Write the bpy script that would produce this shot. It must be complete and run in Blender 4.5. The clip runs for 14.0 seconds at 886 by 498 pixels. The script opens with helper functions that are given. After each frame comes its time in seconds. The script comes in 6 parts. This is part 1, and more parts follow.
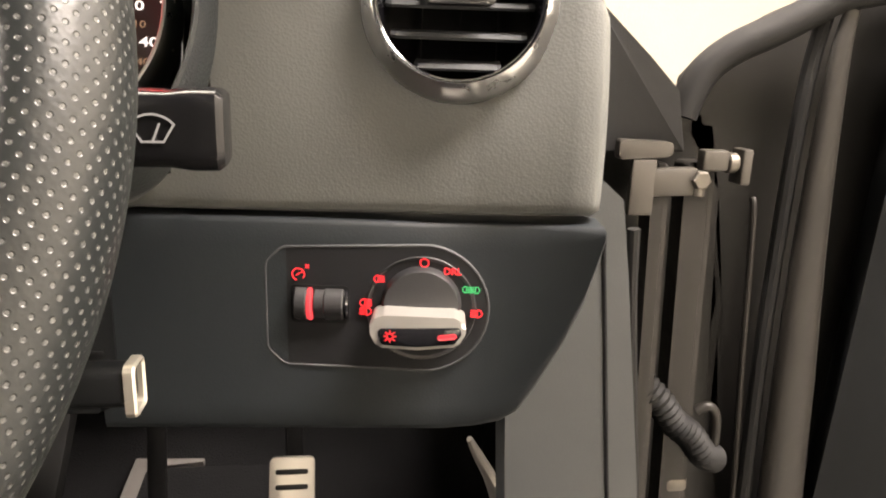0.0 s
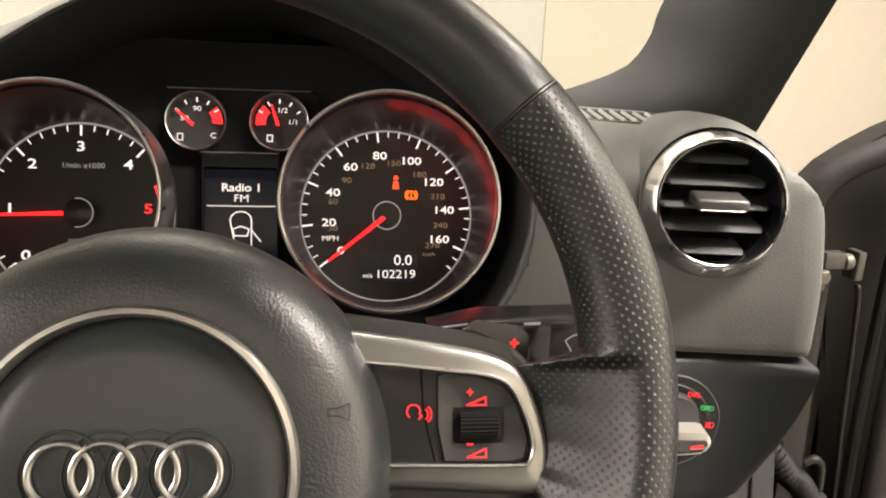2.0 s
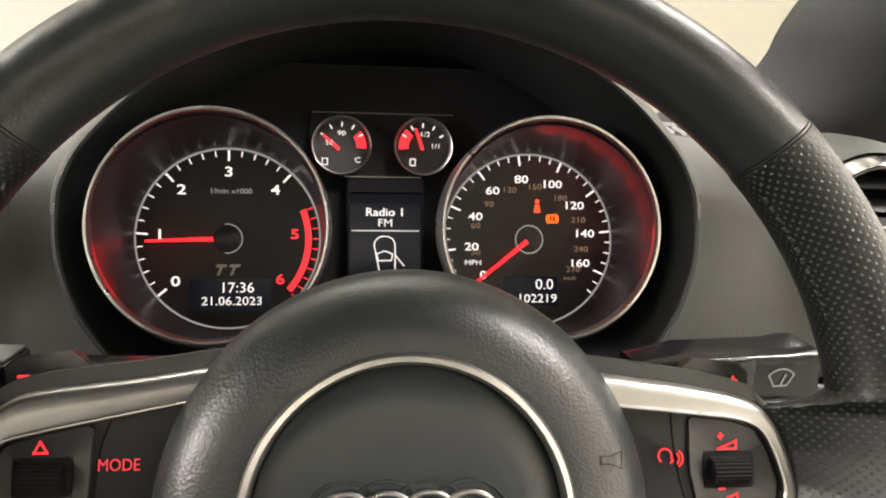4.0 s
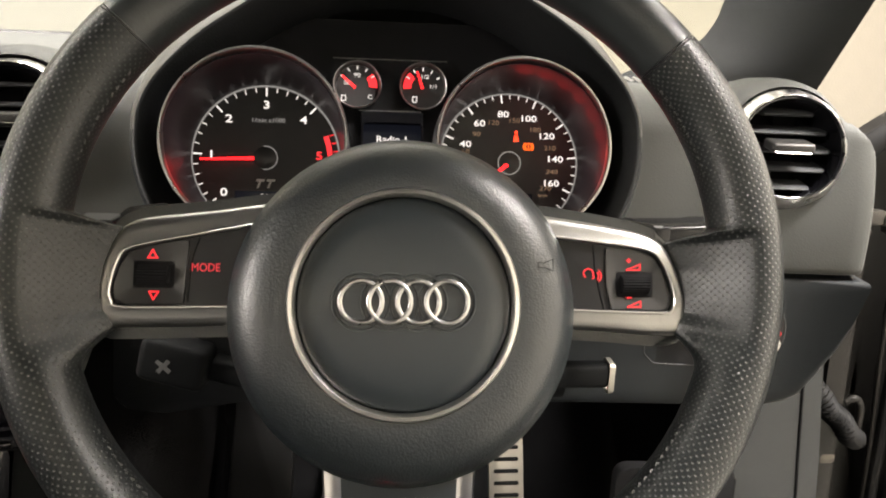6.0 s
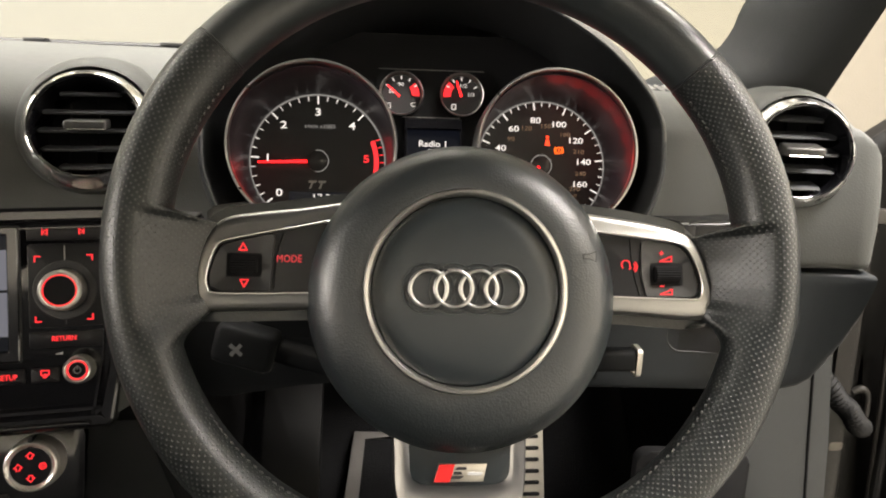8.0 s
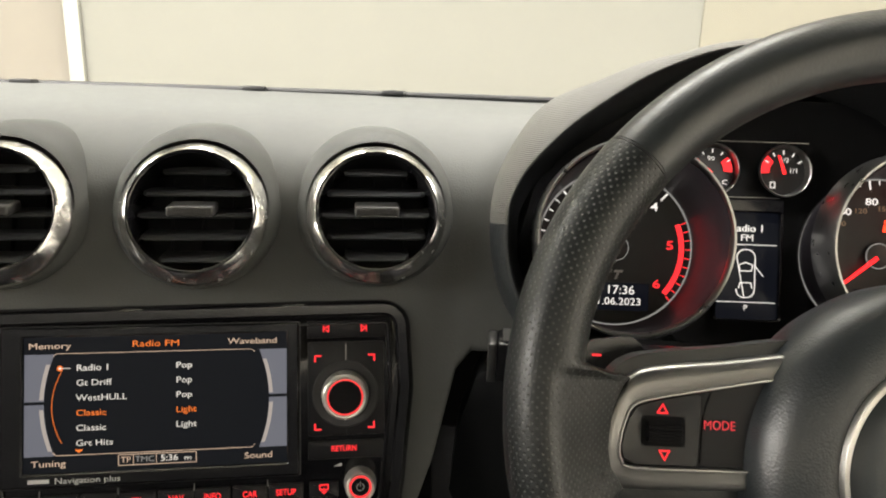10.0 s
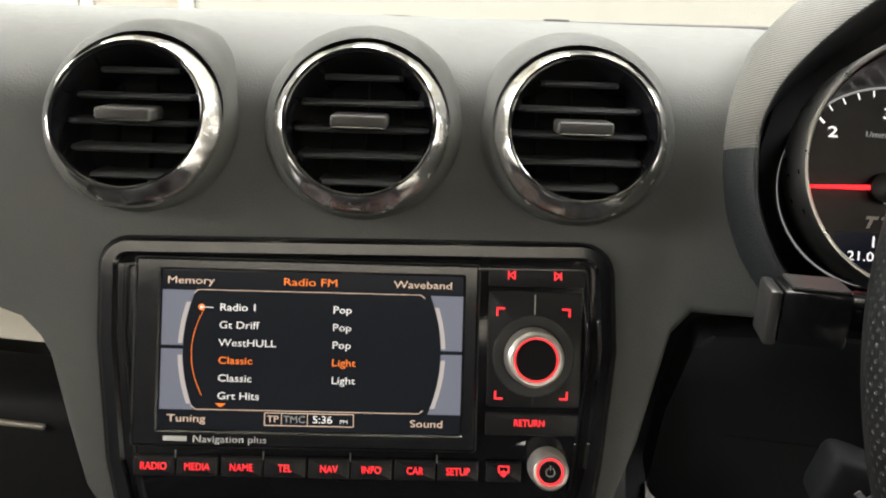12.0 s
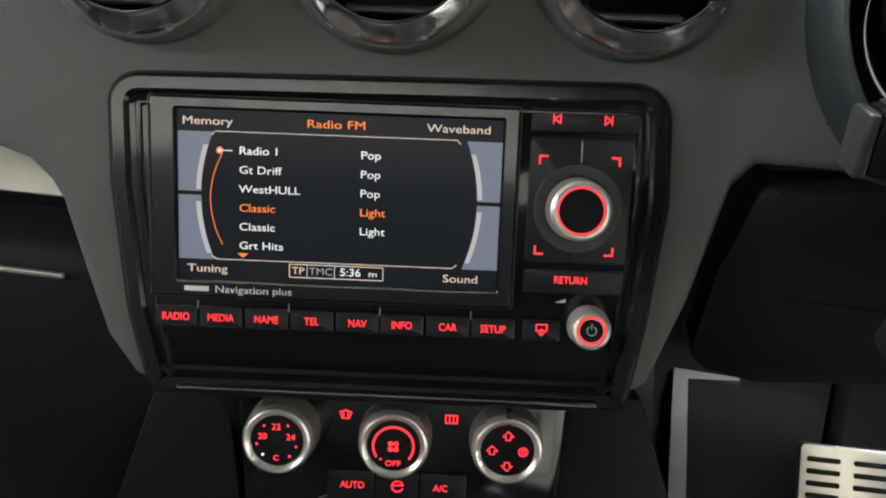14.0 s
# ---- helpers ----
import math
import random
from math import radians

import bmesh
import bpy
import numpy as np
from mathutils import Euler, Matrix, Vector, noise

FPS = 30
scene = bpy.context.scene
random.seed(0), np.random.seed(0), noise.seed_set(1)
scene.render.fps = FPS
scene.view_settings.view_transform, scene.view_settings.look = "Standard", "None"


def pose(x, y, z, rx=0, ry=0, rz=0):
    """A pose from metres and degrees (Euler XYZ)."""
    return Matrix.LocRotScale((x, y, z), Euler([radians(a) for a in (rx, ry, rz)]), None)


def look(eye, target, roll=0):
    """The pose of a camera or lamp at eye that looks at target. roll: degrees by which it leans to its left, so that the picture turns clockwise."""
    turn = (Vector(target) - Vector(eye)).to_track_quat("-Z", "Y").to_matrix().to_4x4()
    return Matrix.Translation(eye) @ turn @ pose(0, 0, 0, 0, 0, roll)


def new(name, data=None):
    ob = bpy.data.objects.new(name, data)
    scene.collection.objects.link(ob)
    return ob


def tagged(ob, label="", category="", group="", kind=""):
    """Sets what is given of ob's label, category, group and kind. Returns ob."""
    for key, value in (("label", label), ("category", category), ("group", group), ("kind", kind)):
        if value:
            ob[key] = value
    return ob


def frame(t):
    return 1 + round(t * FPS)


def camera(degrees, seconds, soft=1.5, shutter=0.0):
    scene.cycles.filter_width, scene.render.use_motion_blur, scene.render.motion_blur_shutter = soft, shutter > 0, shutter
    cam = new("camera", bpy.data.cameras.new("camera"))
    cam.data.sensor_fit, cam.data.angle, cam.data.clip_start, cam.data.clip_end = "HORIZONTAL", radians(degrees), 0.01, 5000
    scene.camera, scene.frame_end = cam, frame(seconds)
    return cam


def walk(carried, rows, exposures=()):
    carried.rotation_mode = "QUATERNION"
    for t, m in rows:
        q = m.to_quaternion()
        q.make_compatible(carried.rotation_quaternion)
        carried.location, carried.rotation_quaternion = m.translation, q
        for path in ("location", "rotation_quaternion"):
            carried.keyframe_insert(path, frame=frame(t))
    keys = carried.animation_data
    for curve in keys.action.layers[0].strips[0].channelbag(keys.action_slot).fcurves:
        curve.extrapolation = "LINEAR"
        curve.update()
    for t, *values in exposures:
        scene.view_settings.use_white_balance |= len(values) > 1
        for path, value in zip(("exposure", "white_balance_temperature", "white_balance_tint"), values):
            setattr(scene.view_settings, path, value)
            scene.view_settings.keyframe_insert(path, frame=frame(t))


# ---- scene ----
cam = camera(65.6, 14.0, soft=2.0)
PATH = [
    (0, (0.21860, -0.13452, 0.83085), (0.35096, 0.82226, 0.57192), 2.19),
    (0.5, (0.19295, -0.15908, 0.85703), (0.32600, 0.79653, 0.59418), 2.36),
    (1, (0.16215, -0.17863, 0.88319), (0.29218, 0.77728, 0.61989), 2.40),
    (1.5, (0.11007, -0.19196, 0.90310), (0.24019, 0.76404, 0.64016), 2.40),
    (2, (0.06660, -0.19264, 0.92458), (0.19461, 0.76366, 0.66171), 2.31),
    (2.5, (0.02357, -0.17829, 0.93400), (0.14888, 0.77862, 0.67208), 2.24),
    (2.7, (0.00587, -0.17177, 0.93928), (0.13205, 0.78446, 0.67530), 2.24),
    (4.8, (-0.01672, -0.19300, 0.91787), (0.09564, 0.76605, 0.65787), 2.00),
    (5, (-0.01622, -0.20765, 0.91110), (0.09409, 0.75133, 0.64994), 2.00),
    (5.5, (-0.00985, -0.24121, 0.89861), (0.09718, 0.71810, 0.63733), 2.06),
    (6, (-0.01630, -0.28428, 0.90270), (0.08996, 0.67522, 0.64182), 2.18),
    (6.5, (-0.02333, -0.31641, 0.89836), (0.08271, 0.64321, 0.63780), 2.21),
    (7, (-0.02174, -0.33481, 0.89515), (0.08392, 0.62513, 0.63564), 2.28),
    (7.2, (-0.02190, -0.33631, 0.89536), (0.08290, 0.62370, 0.63576), 2.22),
    (9.3, (-0.14473, -0.26392, 0.94678), (-0.08370, 0.70013, 0.68813), 2.04),
    (9.5, (-0.16158, -0.25420, 0.94964), (-0.11799, 0.71094, 0.69156), 2.03),
    (10, (-0.20320, -0.23102, 0.94874), (-0.20942, 0.73416, 0.68724), 1.93),
    (10.5, (-0.22625, -0.20704, 0.93689), (-0.28441, 0.75701, 0.67761), 1.95),
    (11, (-0.24452, -0.18598, 0.92075), (-0.33398, 0.77651, 0.66463), 1.96),
    (11.5, (-0.26018, -0.17489, 0.91126), (-0.37301, 0.78409, 0.65121), 1.95),
    (12, (-0.26854, -0.16190, 0.89526), (-0.39705, 0.78870, 0.61272), 1.92),
    (12.5, (-0.27317, -0.15540, 0.88504), (-0.41238, 0.78175, 0.56510), 1.91),
    (13, (-0.27304, -0.15141, 0.87582), (-0.42183, 0.77091, 0.51920), 1.86),
    (13.5, (-0.27556, -0.14887, 0.86724), (-0.42563, 0.76135, 0.48126), 2.03),
    (14, (-0.27439, -0.14472, 0.86113), (-0.42906, 0.75007, 0.44229), 1.99),
]
EXPOSURE = [(0, 0.75, 7800, 17), (1.5, 0.15, 7800, 16), (2.5, 0.24, 7500, 13), (5, 0.22, 7100, 13), (7, 0.15, 7300, 13), (10, 0.02, 7100, 10), (12, 0.34, 6800, 10), (14, 0.30, 6200, 7)]
walk(cam, [(t, look(eye, target, roll)) for t, eye, target, roll in PATH], EXPOSURE)

# ---- light: a lit garage, seen through the windscreen and the open door ----
world = bpy.data.worlds.new("world")
scene.world = world
world.use_nodes = True
world.node_tree.nodes["Background"].inputs[0].default_value = (0.9, 0.95, 1.0, 1)
world.node_tree.nodes["Background"].inputs[1].default_value = 0.03


def area_lamp(eye, target, w, h, power, colour):
    data = bpy.data.lights.new("unseen_lamp_light", "AREA")
    data.shape, data.size, data.size_y, data.energy, data.color = "RECTANGLE", w, h, power, colour
    ob = new("unseen_lamp_light", data)
    ob.matrix_world = look(eye, target)
    return ob


WARM = (0.98, 0.985, 1.0)
# lamps are out of view; places and powers chosen to light the cabin
LAMPS = [(-0.4, 1.3, 2.95), (2.3, 0.9, 2.95), (-3.0, 0.9, 2.95), (1.45, -0.6, 2.95), (-0.4, -2.6, 2.95), (-2.2, -0.5, 2.95)]
POWER = [75, 125, 70, 380, 120, 600]
for (lx, ly, lz), watt in zip(LAMPS, POWER):
    area_lamp((lx, ly, lz), (lx, ly + 0.001, 0), 1.5, 0.5, watt, WARM)
# added fill from the left, low enough to reach the wheel under the roof
SIDE_FILL = (-4.28, -0.9, 1.9)
area_lamp(SIDE_FILL, (0, 0, 0.85), 2.6, 0.6, 230, WARM)

# ---- materials ----


def mat(name, colour, rough=0.5, metal=0.0, grain=0.0, size=0.001, kind="noise", vary=0.12, spec=0.5, coat=0.0, wear=0.0):
    """A surface with colour, gloss, fine relief of the given size in metres, and slow stains."""
    m = bpy.data.materials.new(name)
    m.use_nodes = True
    nt = m.node_tree
    b = nt.nodes["Principled BSDF"]
    b.inputs["Metallic"].default_value = metal
    b.inputs["Specular IOR Level"].default_value = spec
    b.inputs["Coat Weight"].default_value = coat
    b.inputs["Coat Roughness"].default_value = 0.08
    geo = nt.nodes.new("ShaderNodeTexCoord")
    slow = nt.nodes.new("ShaderNodeTexNoise")
    slow.inputs["Scale"].default_value, slow.inputs["Detail"].default_value = 18.0, 5.0
    nt.links.new(geo.outputs["Object"], slow.inputs["Vector"])
    ramp = nt.nodes.new("ShaderNodeMapRange")
    ramp.inputs["To Min"].default_value, ramp.inputs["To Max"].default_value = 1 - vary, 1 + vary
    nt.links.new(slow.outputs["Fac"], ramp.inputs["Value"])
    mul = nt.nodes.new("ShaderNodeVectorMath")
    mul.operation = "SCALE"
    mul.inputs[0].default_value = colour
    nt.links.new(ramp.outputs["Result"], mul.inputs["Scale"])
    nt.links.new(mul.outputs["Vector"], b.inputs["Base Color"])
    fine = nt.nodes.new("ShaderNodeTexNoise")
    fine.inputs["Scale"].default_value, fine.inputs["Detail"].default_value = 140.0, 4.0
    nt.links.new(geo.outputs["Object"], fine.inputs["Vector"])
    rr = nt.nodes.new("ShaderNodeMapRange")
    rr.inputs["To Min"].default_value, rr.inputs["To Max"].default_value = max(0.02, rough - 0.06 - wear), min(1.0, rough + 0.06 + wear)
    nt.links.new(fine.outputs["Fac"], rr.inputs["Value"])
    nt.links.new(rr.outputs["Result"], b.inputs["Roughness"])
    if grain > 0:
        if kind == "leather":
            tex = nt.nodes.new("ShaderNodeTexVoronoi")
            tex.feature = "SMOOTH_F1"
            tex.inputs["Smoothness"].default_value = 0.6
            out = tex.outputs["Distance"]
        elif kind == "ribs":
            tex = nt.nodes.new("ShaderNodeTexWave")
            tex.bands_direction = "Y"
            out = tex.outputs["Fac"]
        else:
            tex = nt.nodes.new("ShaderNodeTexNoise")
            tex.inputs["Detail"].default_value = 3.0
            out = tex.outputs["Fac"]
        tex.inputs["Scale"].default_value = (0.314 if kind == "ribs" else 1.0) / size
        nt.links.new(geo.outputs["Object"], tex.inputs["Vector"])
        bump = nt.nodes.new("ShaderNodeBump")
        bump.inputs["Strength"].default_value, bump.inputs["Distance"].default_value = grain, size
        nt.links.new(out, bump.inputs["Height"])
        nt.links.new(bump.outputs["Normal"], b.inputs["Normal"])
    return m


def glow(name, colour, strength, rough=0.4, spec=0.25):
    """A lit sign or lamp."""
    m = bpy.data.materials.new(name)
    m.use_nodes = True
    nt = m.node_tree
    b = nt.nodes["Principled BSDF"]
    b.inputs["Base Color"].default_value = (0.006, 0.006, 0.006, 1)
    b.inputs["Specular IOR Level"].default_value = spec
    b.inputs["Roughness"].default_value = rough
    b.inputs["Emission Color"].default_value = (*colour, 1)
    b.inputs["Emission Strength"].default_value = strength
    return m


def perforated(name, colour, rough, hole):
    """Leather with rows of small round holes, set out over the UV map in metres."""
    m = mat(name, colour, rough, grain=0.06, size=0.0012, kind="leather", vary=0.15, spec=0.34)
    nt = m.node_tree
    b = nt.nodes["Principled BSDF"]
    uv = nt.nodes.new("ShaderNodeUVMap")
    dots = []
    for off in (0.0, 0.5):
        mp = nt.nodes.new("ShaderNodeMapping")
        mp.inputs["Scale"].default_value = (1 / hole, 1 / (hole * 1.0), 1)
        mp.inputs["Location"].default_value = (off, off, 0)
        nt.links.new(uv.outputs["UV"], mp.inputs["Vector"])
        fr = nt.nodes.new("ShaderNodeVectorMath")
        fr.operation = "FRACTION"
        nt.links.new(mp.outputs["Vector"], fr.inputs[0])
        sub = nt.nodes.new("ShaderNodeVectorMath")
        sub.operation = "DISTANCE"
        sub.inputs[1].default_value = (0.5, 0.5, 0)
        nt.links.new(fr.outputs["Vector"], sub.inputs[0])
        st = nt.nodes.new("ShaderNodeMapRange")
        st.interpolation_type = "SMOOTHSTEP"
        st.inputs["From Min"].default_value, st.inputs["From Max"].default_value = 0.185, 0.09
        nt.links.new(sub.outputs["Value"], st.inputs["Value"])
        dots.append(st.outputs["Result"])
    mx = nt.nodes.new("ShaderNodeMath")
    mx.operation = "MAXIMUM"
    nt.links.new(dots[0], mx.inputs[0])
    nt.links.new(dots[1], mx.inputs[1])
    mix = nt.nodes.new("ShaderNodeMix")
    mix.data_type = "RGBA"
    old = b.inputs["Base Color"].links[0].from_socket
    nt.links.new(mx.outputs[0], mix.inputs["Factor"])
    nt.links.new(old, mix.inputs[6])
    mix.inputs[7].default_value = (0.042, 0.043, 0.041, 1)
    nt.links.new(mix.outputs[2], b.inputs["Base Color"])
    bump = nt.nodes.new("ShaderNodeBump")
    bump.inputs["Strength"].default_value, bump.inputs["Distance"].default_value = 0.45, -0.0006
    nt.links.new(mx.outputs[0], bump.inputs["Height"])
    nt.links.new(b.inputs["Normal"].links[0].from_socket, bump.inputs["Normal"])
    nt.links.new(bump.outputs["Normal"], b.inputs["Normal"])
    return m


M = dict(
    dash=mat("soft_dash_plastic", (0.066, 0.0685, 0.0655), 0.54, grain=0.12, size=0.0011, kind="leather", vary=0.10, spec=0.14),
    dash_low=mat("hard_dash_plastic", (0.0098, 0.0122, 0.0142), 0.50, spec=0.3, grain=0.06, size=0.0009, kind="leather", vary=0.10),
    kick=mat("kick_panel_plastic", (0.026, 0.028, 0.0285), 0.55, spec=0.25, grain=0.08, size=0.0009, kind="leather"),
    stalk=mat("stalk_plastic", (0.005, 0.005, 0.0055), 0.20, spec=0.22, vary=0.05),
    column=mat("column_plastic", (0.0045, 0.005, 0.0055), 0.62, spec=0.10, grain=0.08, size=0.0009, kind="leather"),
    hub=mat("airbag_cover", (0.0120, 0.0152, 0.0168), 0.38, grain=0.15, size=0.0010, kind="leather", vary=0.12, spec=0.65),
    pad=mat("centre_pad", (0.0165, 0.0205, 0.0226), 0.31, grain=0.12, size=0.0007, vary=0.06, spec=0.45),
    leather=mat("smooth_leather", (0.0148, 0.0175, 0.0180), 0.38, grain=0.07, size=0.0014, kind="leather", vary=0.15, wear=0.06),
    perf=perforated("perforated_leather", (0.0072, 0.0085, 0.0087), 0.38, 0.0037),
    gloss=mat("gloss_black", (0.005, 0.005, 0.006), 0.12, vary=0.05, coat=0.15, spec=0.4),
    black=mat("black_plastic", (0.012, 0.012, 0.013), 0.42, grain=0.1, size=0.0008),
    matt=mat("matt_black", (0.005, 0.005, 0.0055), 0.75, grain=0.1, size=0.0008, spec=0.12),
    slat=mat("slat_plastic", (0.036, 0.038, 0.040), 0.55, spec=0.25, grain=0.05, size=0.0008),
    dish=mat("dish_plastic", (0.017, 0.017, 0.0175), 0.34, grain=0.04, size=0.0008, spec=0.4),
    button=mat("button_black", (0.010, 0.010, 0.011), 0.34, grain=0.04, size=0.0008, spec=0.22),
    chrome=mat("chrome", (0.72, 0.71, 0.68), 0.10, metal=1.0, vary=0.06, wear=0.02),
    satin=mat("satin_silver", (0.30, 0.298, 0.290), 0.34, metal=1.0, grain=0.06, size=0.0006, vary=0.08),
    alu=mat("brushed_aluminium", (0.50, 0.475, 0.42), 0.38, metal=0.85, grain=0.1, size=0.0006, vary=0.12),
    bezel=mat("bezel_silver", (0.43, 0.43, 0.425), 0.31, metal=1.0, vary=0.08, wear=0.05),
    ventring=mat("vent_ring_silver", (0.74, 0.73, 0.71), 0.24, metal=1.0, vary=0.05, wear=0.04),
    knobsilver=mat("knob_silver", (0.46, 0.445, 0.42), 0.32, metal=0.75, grain=0.05, size=0.0006, vary=0.06),
    binding=mat("mat_binding", (0.09, 0.083, 0.078), 0.8, grain=0.4, size=0.002, vary=0.15),
    steel=mat("dull_steel", (0.085, 0.078, 0.068), 0.5, metal=0.9, grain=0.2, size=0.001, vary=0.2),
    hinge=mat("hinge_metal", (0.030, 0.027, 0.023), 0.48, metal=0.4, grain=0.12, size=0.001, vary=0.15),
    rubber=mat("rubber", (0.0045, 0.0045, 0.0045), 0.65, spec=0.18, grain=0.2, size=0.001),
    carpet=mat("carpet", (0.006, 0.006, 0.0065), 0.95, grain=1.0, size=0.0022, vary=0.3, spec=0.1),
    body=mat("black_body_paint", (0.006, 0.0057, 0.0053), 0.45, vary=0.1, spec=0.12),
    sill=mat("grey_primer_paint", (0.0075, 0.0067, 0.0058), 0.5, spec=0.2, vary=0.2, wear=0.05),
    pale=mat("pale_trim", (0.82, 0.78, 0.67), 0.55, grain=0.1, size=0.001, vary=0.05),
    # for the unseen walls and ceiling, kept pale to bounce light into the cabin
    bright=mat("bounce_paint", (0.80, 0.77, 0.70), 0.85, grain=0.15, size=0.01, vary=0.04, spec=0.2),
    # walls ahead: colour lowered far below white paint so they don't burn out
    wall=mat("dimmed_wall_paint", (0.190, 0.183, 0.168), 0.85, grain=0.15, size=0.01, vary=0.04, spec=0.2),
    wall2=mat("door_paint", (0.192, 0.170, 0.150), 0.7, grain=0.1, size=0.01, vary=0.05, spec=0.3),
    wall3=mat("dimmed_warm_paint", (0.205, 0.189, 0.160), 0.85, grain=0.15, size=0.01, vary=0.04, spec=0.2),
    trim=mat("white_trim_paint", (0.30, 0.292, 0.272), 0.5, vary=0.03),
    concrete=mat("concrete", (0.34, 0.33, 0.30), 0.8, grain=0.4, size=0.01, vary=0.3),
    # hood and ribbed: darker and paler copies for the hood's shaded and lit skin
    hood=mat("shaded_hood_skin", (0.0170, 0.0195, 0.0208), 0.5, spec=0.25, grain=0.25, size=0.0012, kind="leather", vary=0.1),
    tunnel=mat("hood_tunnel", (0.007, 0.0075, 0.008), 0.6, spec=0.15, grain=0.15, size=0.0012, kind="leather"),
    ribbed=mat("lit_ribbed_hood", (0.085, 0.084, 0.078), 0.52, spec=0.25, grain=0.42, size=0.0014, kind="ribs", vary=0.1),
    paddle=mat("paddle_plastic", (0.014, 0.0138, 0.0135), 0.24, spec=0.55, vary=0.06),
    stalk_grey=mat("stalk_end_grey", (0.030, 0.030, 0.0295), 0.30, metal=0.2, vary=0.06),
    tab=mat("tab_grey", (0.032, 0.031, 0.0295), 0.42, grain=0.05, size=0.0006, vary=0.05),
    warnred=glow("red_warning", (1.0, 0.055, 0.02), 2.4),
    spoke=mat("lower_spoke_silver", (0.30, 0.30, 0.31), 0.33, metal=1.0, grain=0.05, size=0.0006, vary=0.06),
    # vent silver darkened for the dark surroundings the corner vent reflects
    gunmetal=mat("gunmetal", (0.34, 0.34, 0.335), 0.30, metal=1.0, vary=0.06, wear=0.04),
    ring=mat("hub_ring_silver", (0.58, 0.57, 0.55), 0.30, metal=1.0, grain=0.03, size=0.0006, vary=0.05),
    dark_print=mat("dark_print", (0.11, 0.11, 0.11), 0.5),
    slatlight=mat("pale_slat_plastic", (0.13, 0.13, 0.12), 0.6, grain=0.05, size=0.0008),
    pillar=mat("pillar_fabric", (0.017, 0.018, 0.018), 0.85, grain=0.3, size=0.0012, spec=0.15, vary=0.1),
    lining=mat("headlining", (0.05, 0.05, 0.05), 0.95, grain=0.5, size=0.002, spec=0.1),
    funnel=mat("gauge_funnel", (0.021, 0.019, 0.023), 0.36, vary=0.03, spec=0.7),
    dial=mat("dial_face", (0.010, 0.010, 0.011), 0.55, grain=0.05, size=0.0006),
    red=glow("red_backlight", (1.0, 0.03, 0.04), 1.5),
    dimred=glow("dim_red_backlight", (1.0, 0.06, 0.08), 0.8),
    needle=glow("needle_red", (1.0, 0.015, 0.02), 3.0),
    amber=glow("amber_warning", (1.0, 0.13, 0.015), 2.2),
    green=glow("green_backlight", (0.03, 0.8, 0.25), 0.7),
    white=glow("white_backlight", (1.0, 0.98, 0.98), 1.0),
    dimwhite=glow("dim_white_backlight", (0.75, 0.75, 0.75), 0.35),
    km=glow("amber_numerals", (0.75, 0.50, 0.33), 0.30),
    lcd=glow("display_ground", (0.004, 0.005, 0.009), 1.0, 0.15, 0.08),
    screen=glow("screen_ground", (0.0060, 0.0072, 0.0100), 1.0, 0.15, 0.06),
    softkey=glow("screen_softkey", (0.14, 0.15, 0.19), 1.0),
    softedge=glow("screen_softkey_edge", (0.42, 0.38, 0.36), 1.0),
    scrwhite=glow("screen_white", (0.80, 0.78, 0.75), 1.0),
    scrorange=glow("screen_orange", (1.0, 0.22, 0.03), 1.0),
    scrline=glow("screen_line", (0.75, 0.55, 0.42), 0.9),
    print_grey=mat("grey_print", (0.45, 0.45, 0.45), 0.5),
    badge_red=mat("badge_red", (0.60, 0.02, 0.02), 0.25, coat=0.5),
)

# ---- mesh helpers; local axes: u to the right, v up, n out of the face towards the driver ----


def facing(x, y, z, yaw, tilt):
    """The pose of a face at a place: turned by yaw, its top leaning away by tilt degrees."""
    return pose(x, y, z, 90 - tilt, 0, yaw)


def finish(bm, name, material, sharp=0.6):
    bmesh.ops.recalc_face_normals(bm, faces=bm.faces)
    for face in bm.faces:
        face.smooth = True
    for e in bm.edges:
        if len(e.link_faces) == 2 and e.calc_face_angle(0) > sharp:
            e.smooth = False
    me = bpy.data.meshes.new(name)
    bm.to_mesh(me)
    bm.free()
    me.materials.append(M[material])
    return me


def thing(name, m, label, category, group="", kind=""):
    ob = new(name)
    ob.matrix_world = m
    ob.empty_display_size = 0.02
    return tagged(ob, label, category, group, kind)


def part(name, bm, material, parent, label="", at=None, sharp=0.6):
    ob = new(name, finish(bm, name, material, sharp))
    ob.parent = parent
    if at is not None:
        ob.matrix_basis = at
    if label:
        tagged(ob, label)
    return ob


def solo(name, bm, material, label, category, m=None, kind="", group="", sharp=0.6):
    ob = new(name, finish(bm, name, material, sharp))
    if m is not None:
        ob.matrix_world = m
    return tagged(ob, label, category, group, kind)


def box(w, h, d, at=(0, 0, 0), bevel=0.0, seg=2, turn=None):
    bm = bmesh.new()
    bmesh.ops.create_cube(bm, size=1)
    bmesh.ops.scale(bm, vec=(w, h, d), verts=bm.verts)
    if bevel > 0:
        bmesh.ops.bevel(bm, geom=bm.edges[:], offset=bevel, segments=seg, profile=0.5, affect="EDGES")
    if turn is not None:
        bmesh.ops.transform(bm, matrix=turn, verts=bm.verts)
    bmesh.ops.translate(bm, vec=at, verts=bm.verts)
    return bm


def join(*bms):
    out = bmesh.new()
    for b in bms:
        me = bpy.data.meshes.new("t")
        b.to_mesh(me)
        b.free()
        out.from_mesh(me)
        bpy.data.meshes.remove(me)
    return out


def moved(bm, m):
    bmesh.ops.transform(bm, matrix=m, verts=bm.verts)
    return bm


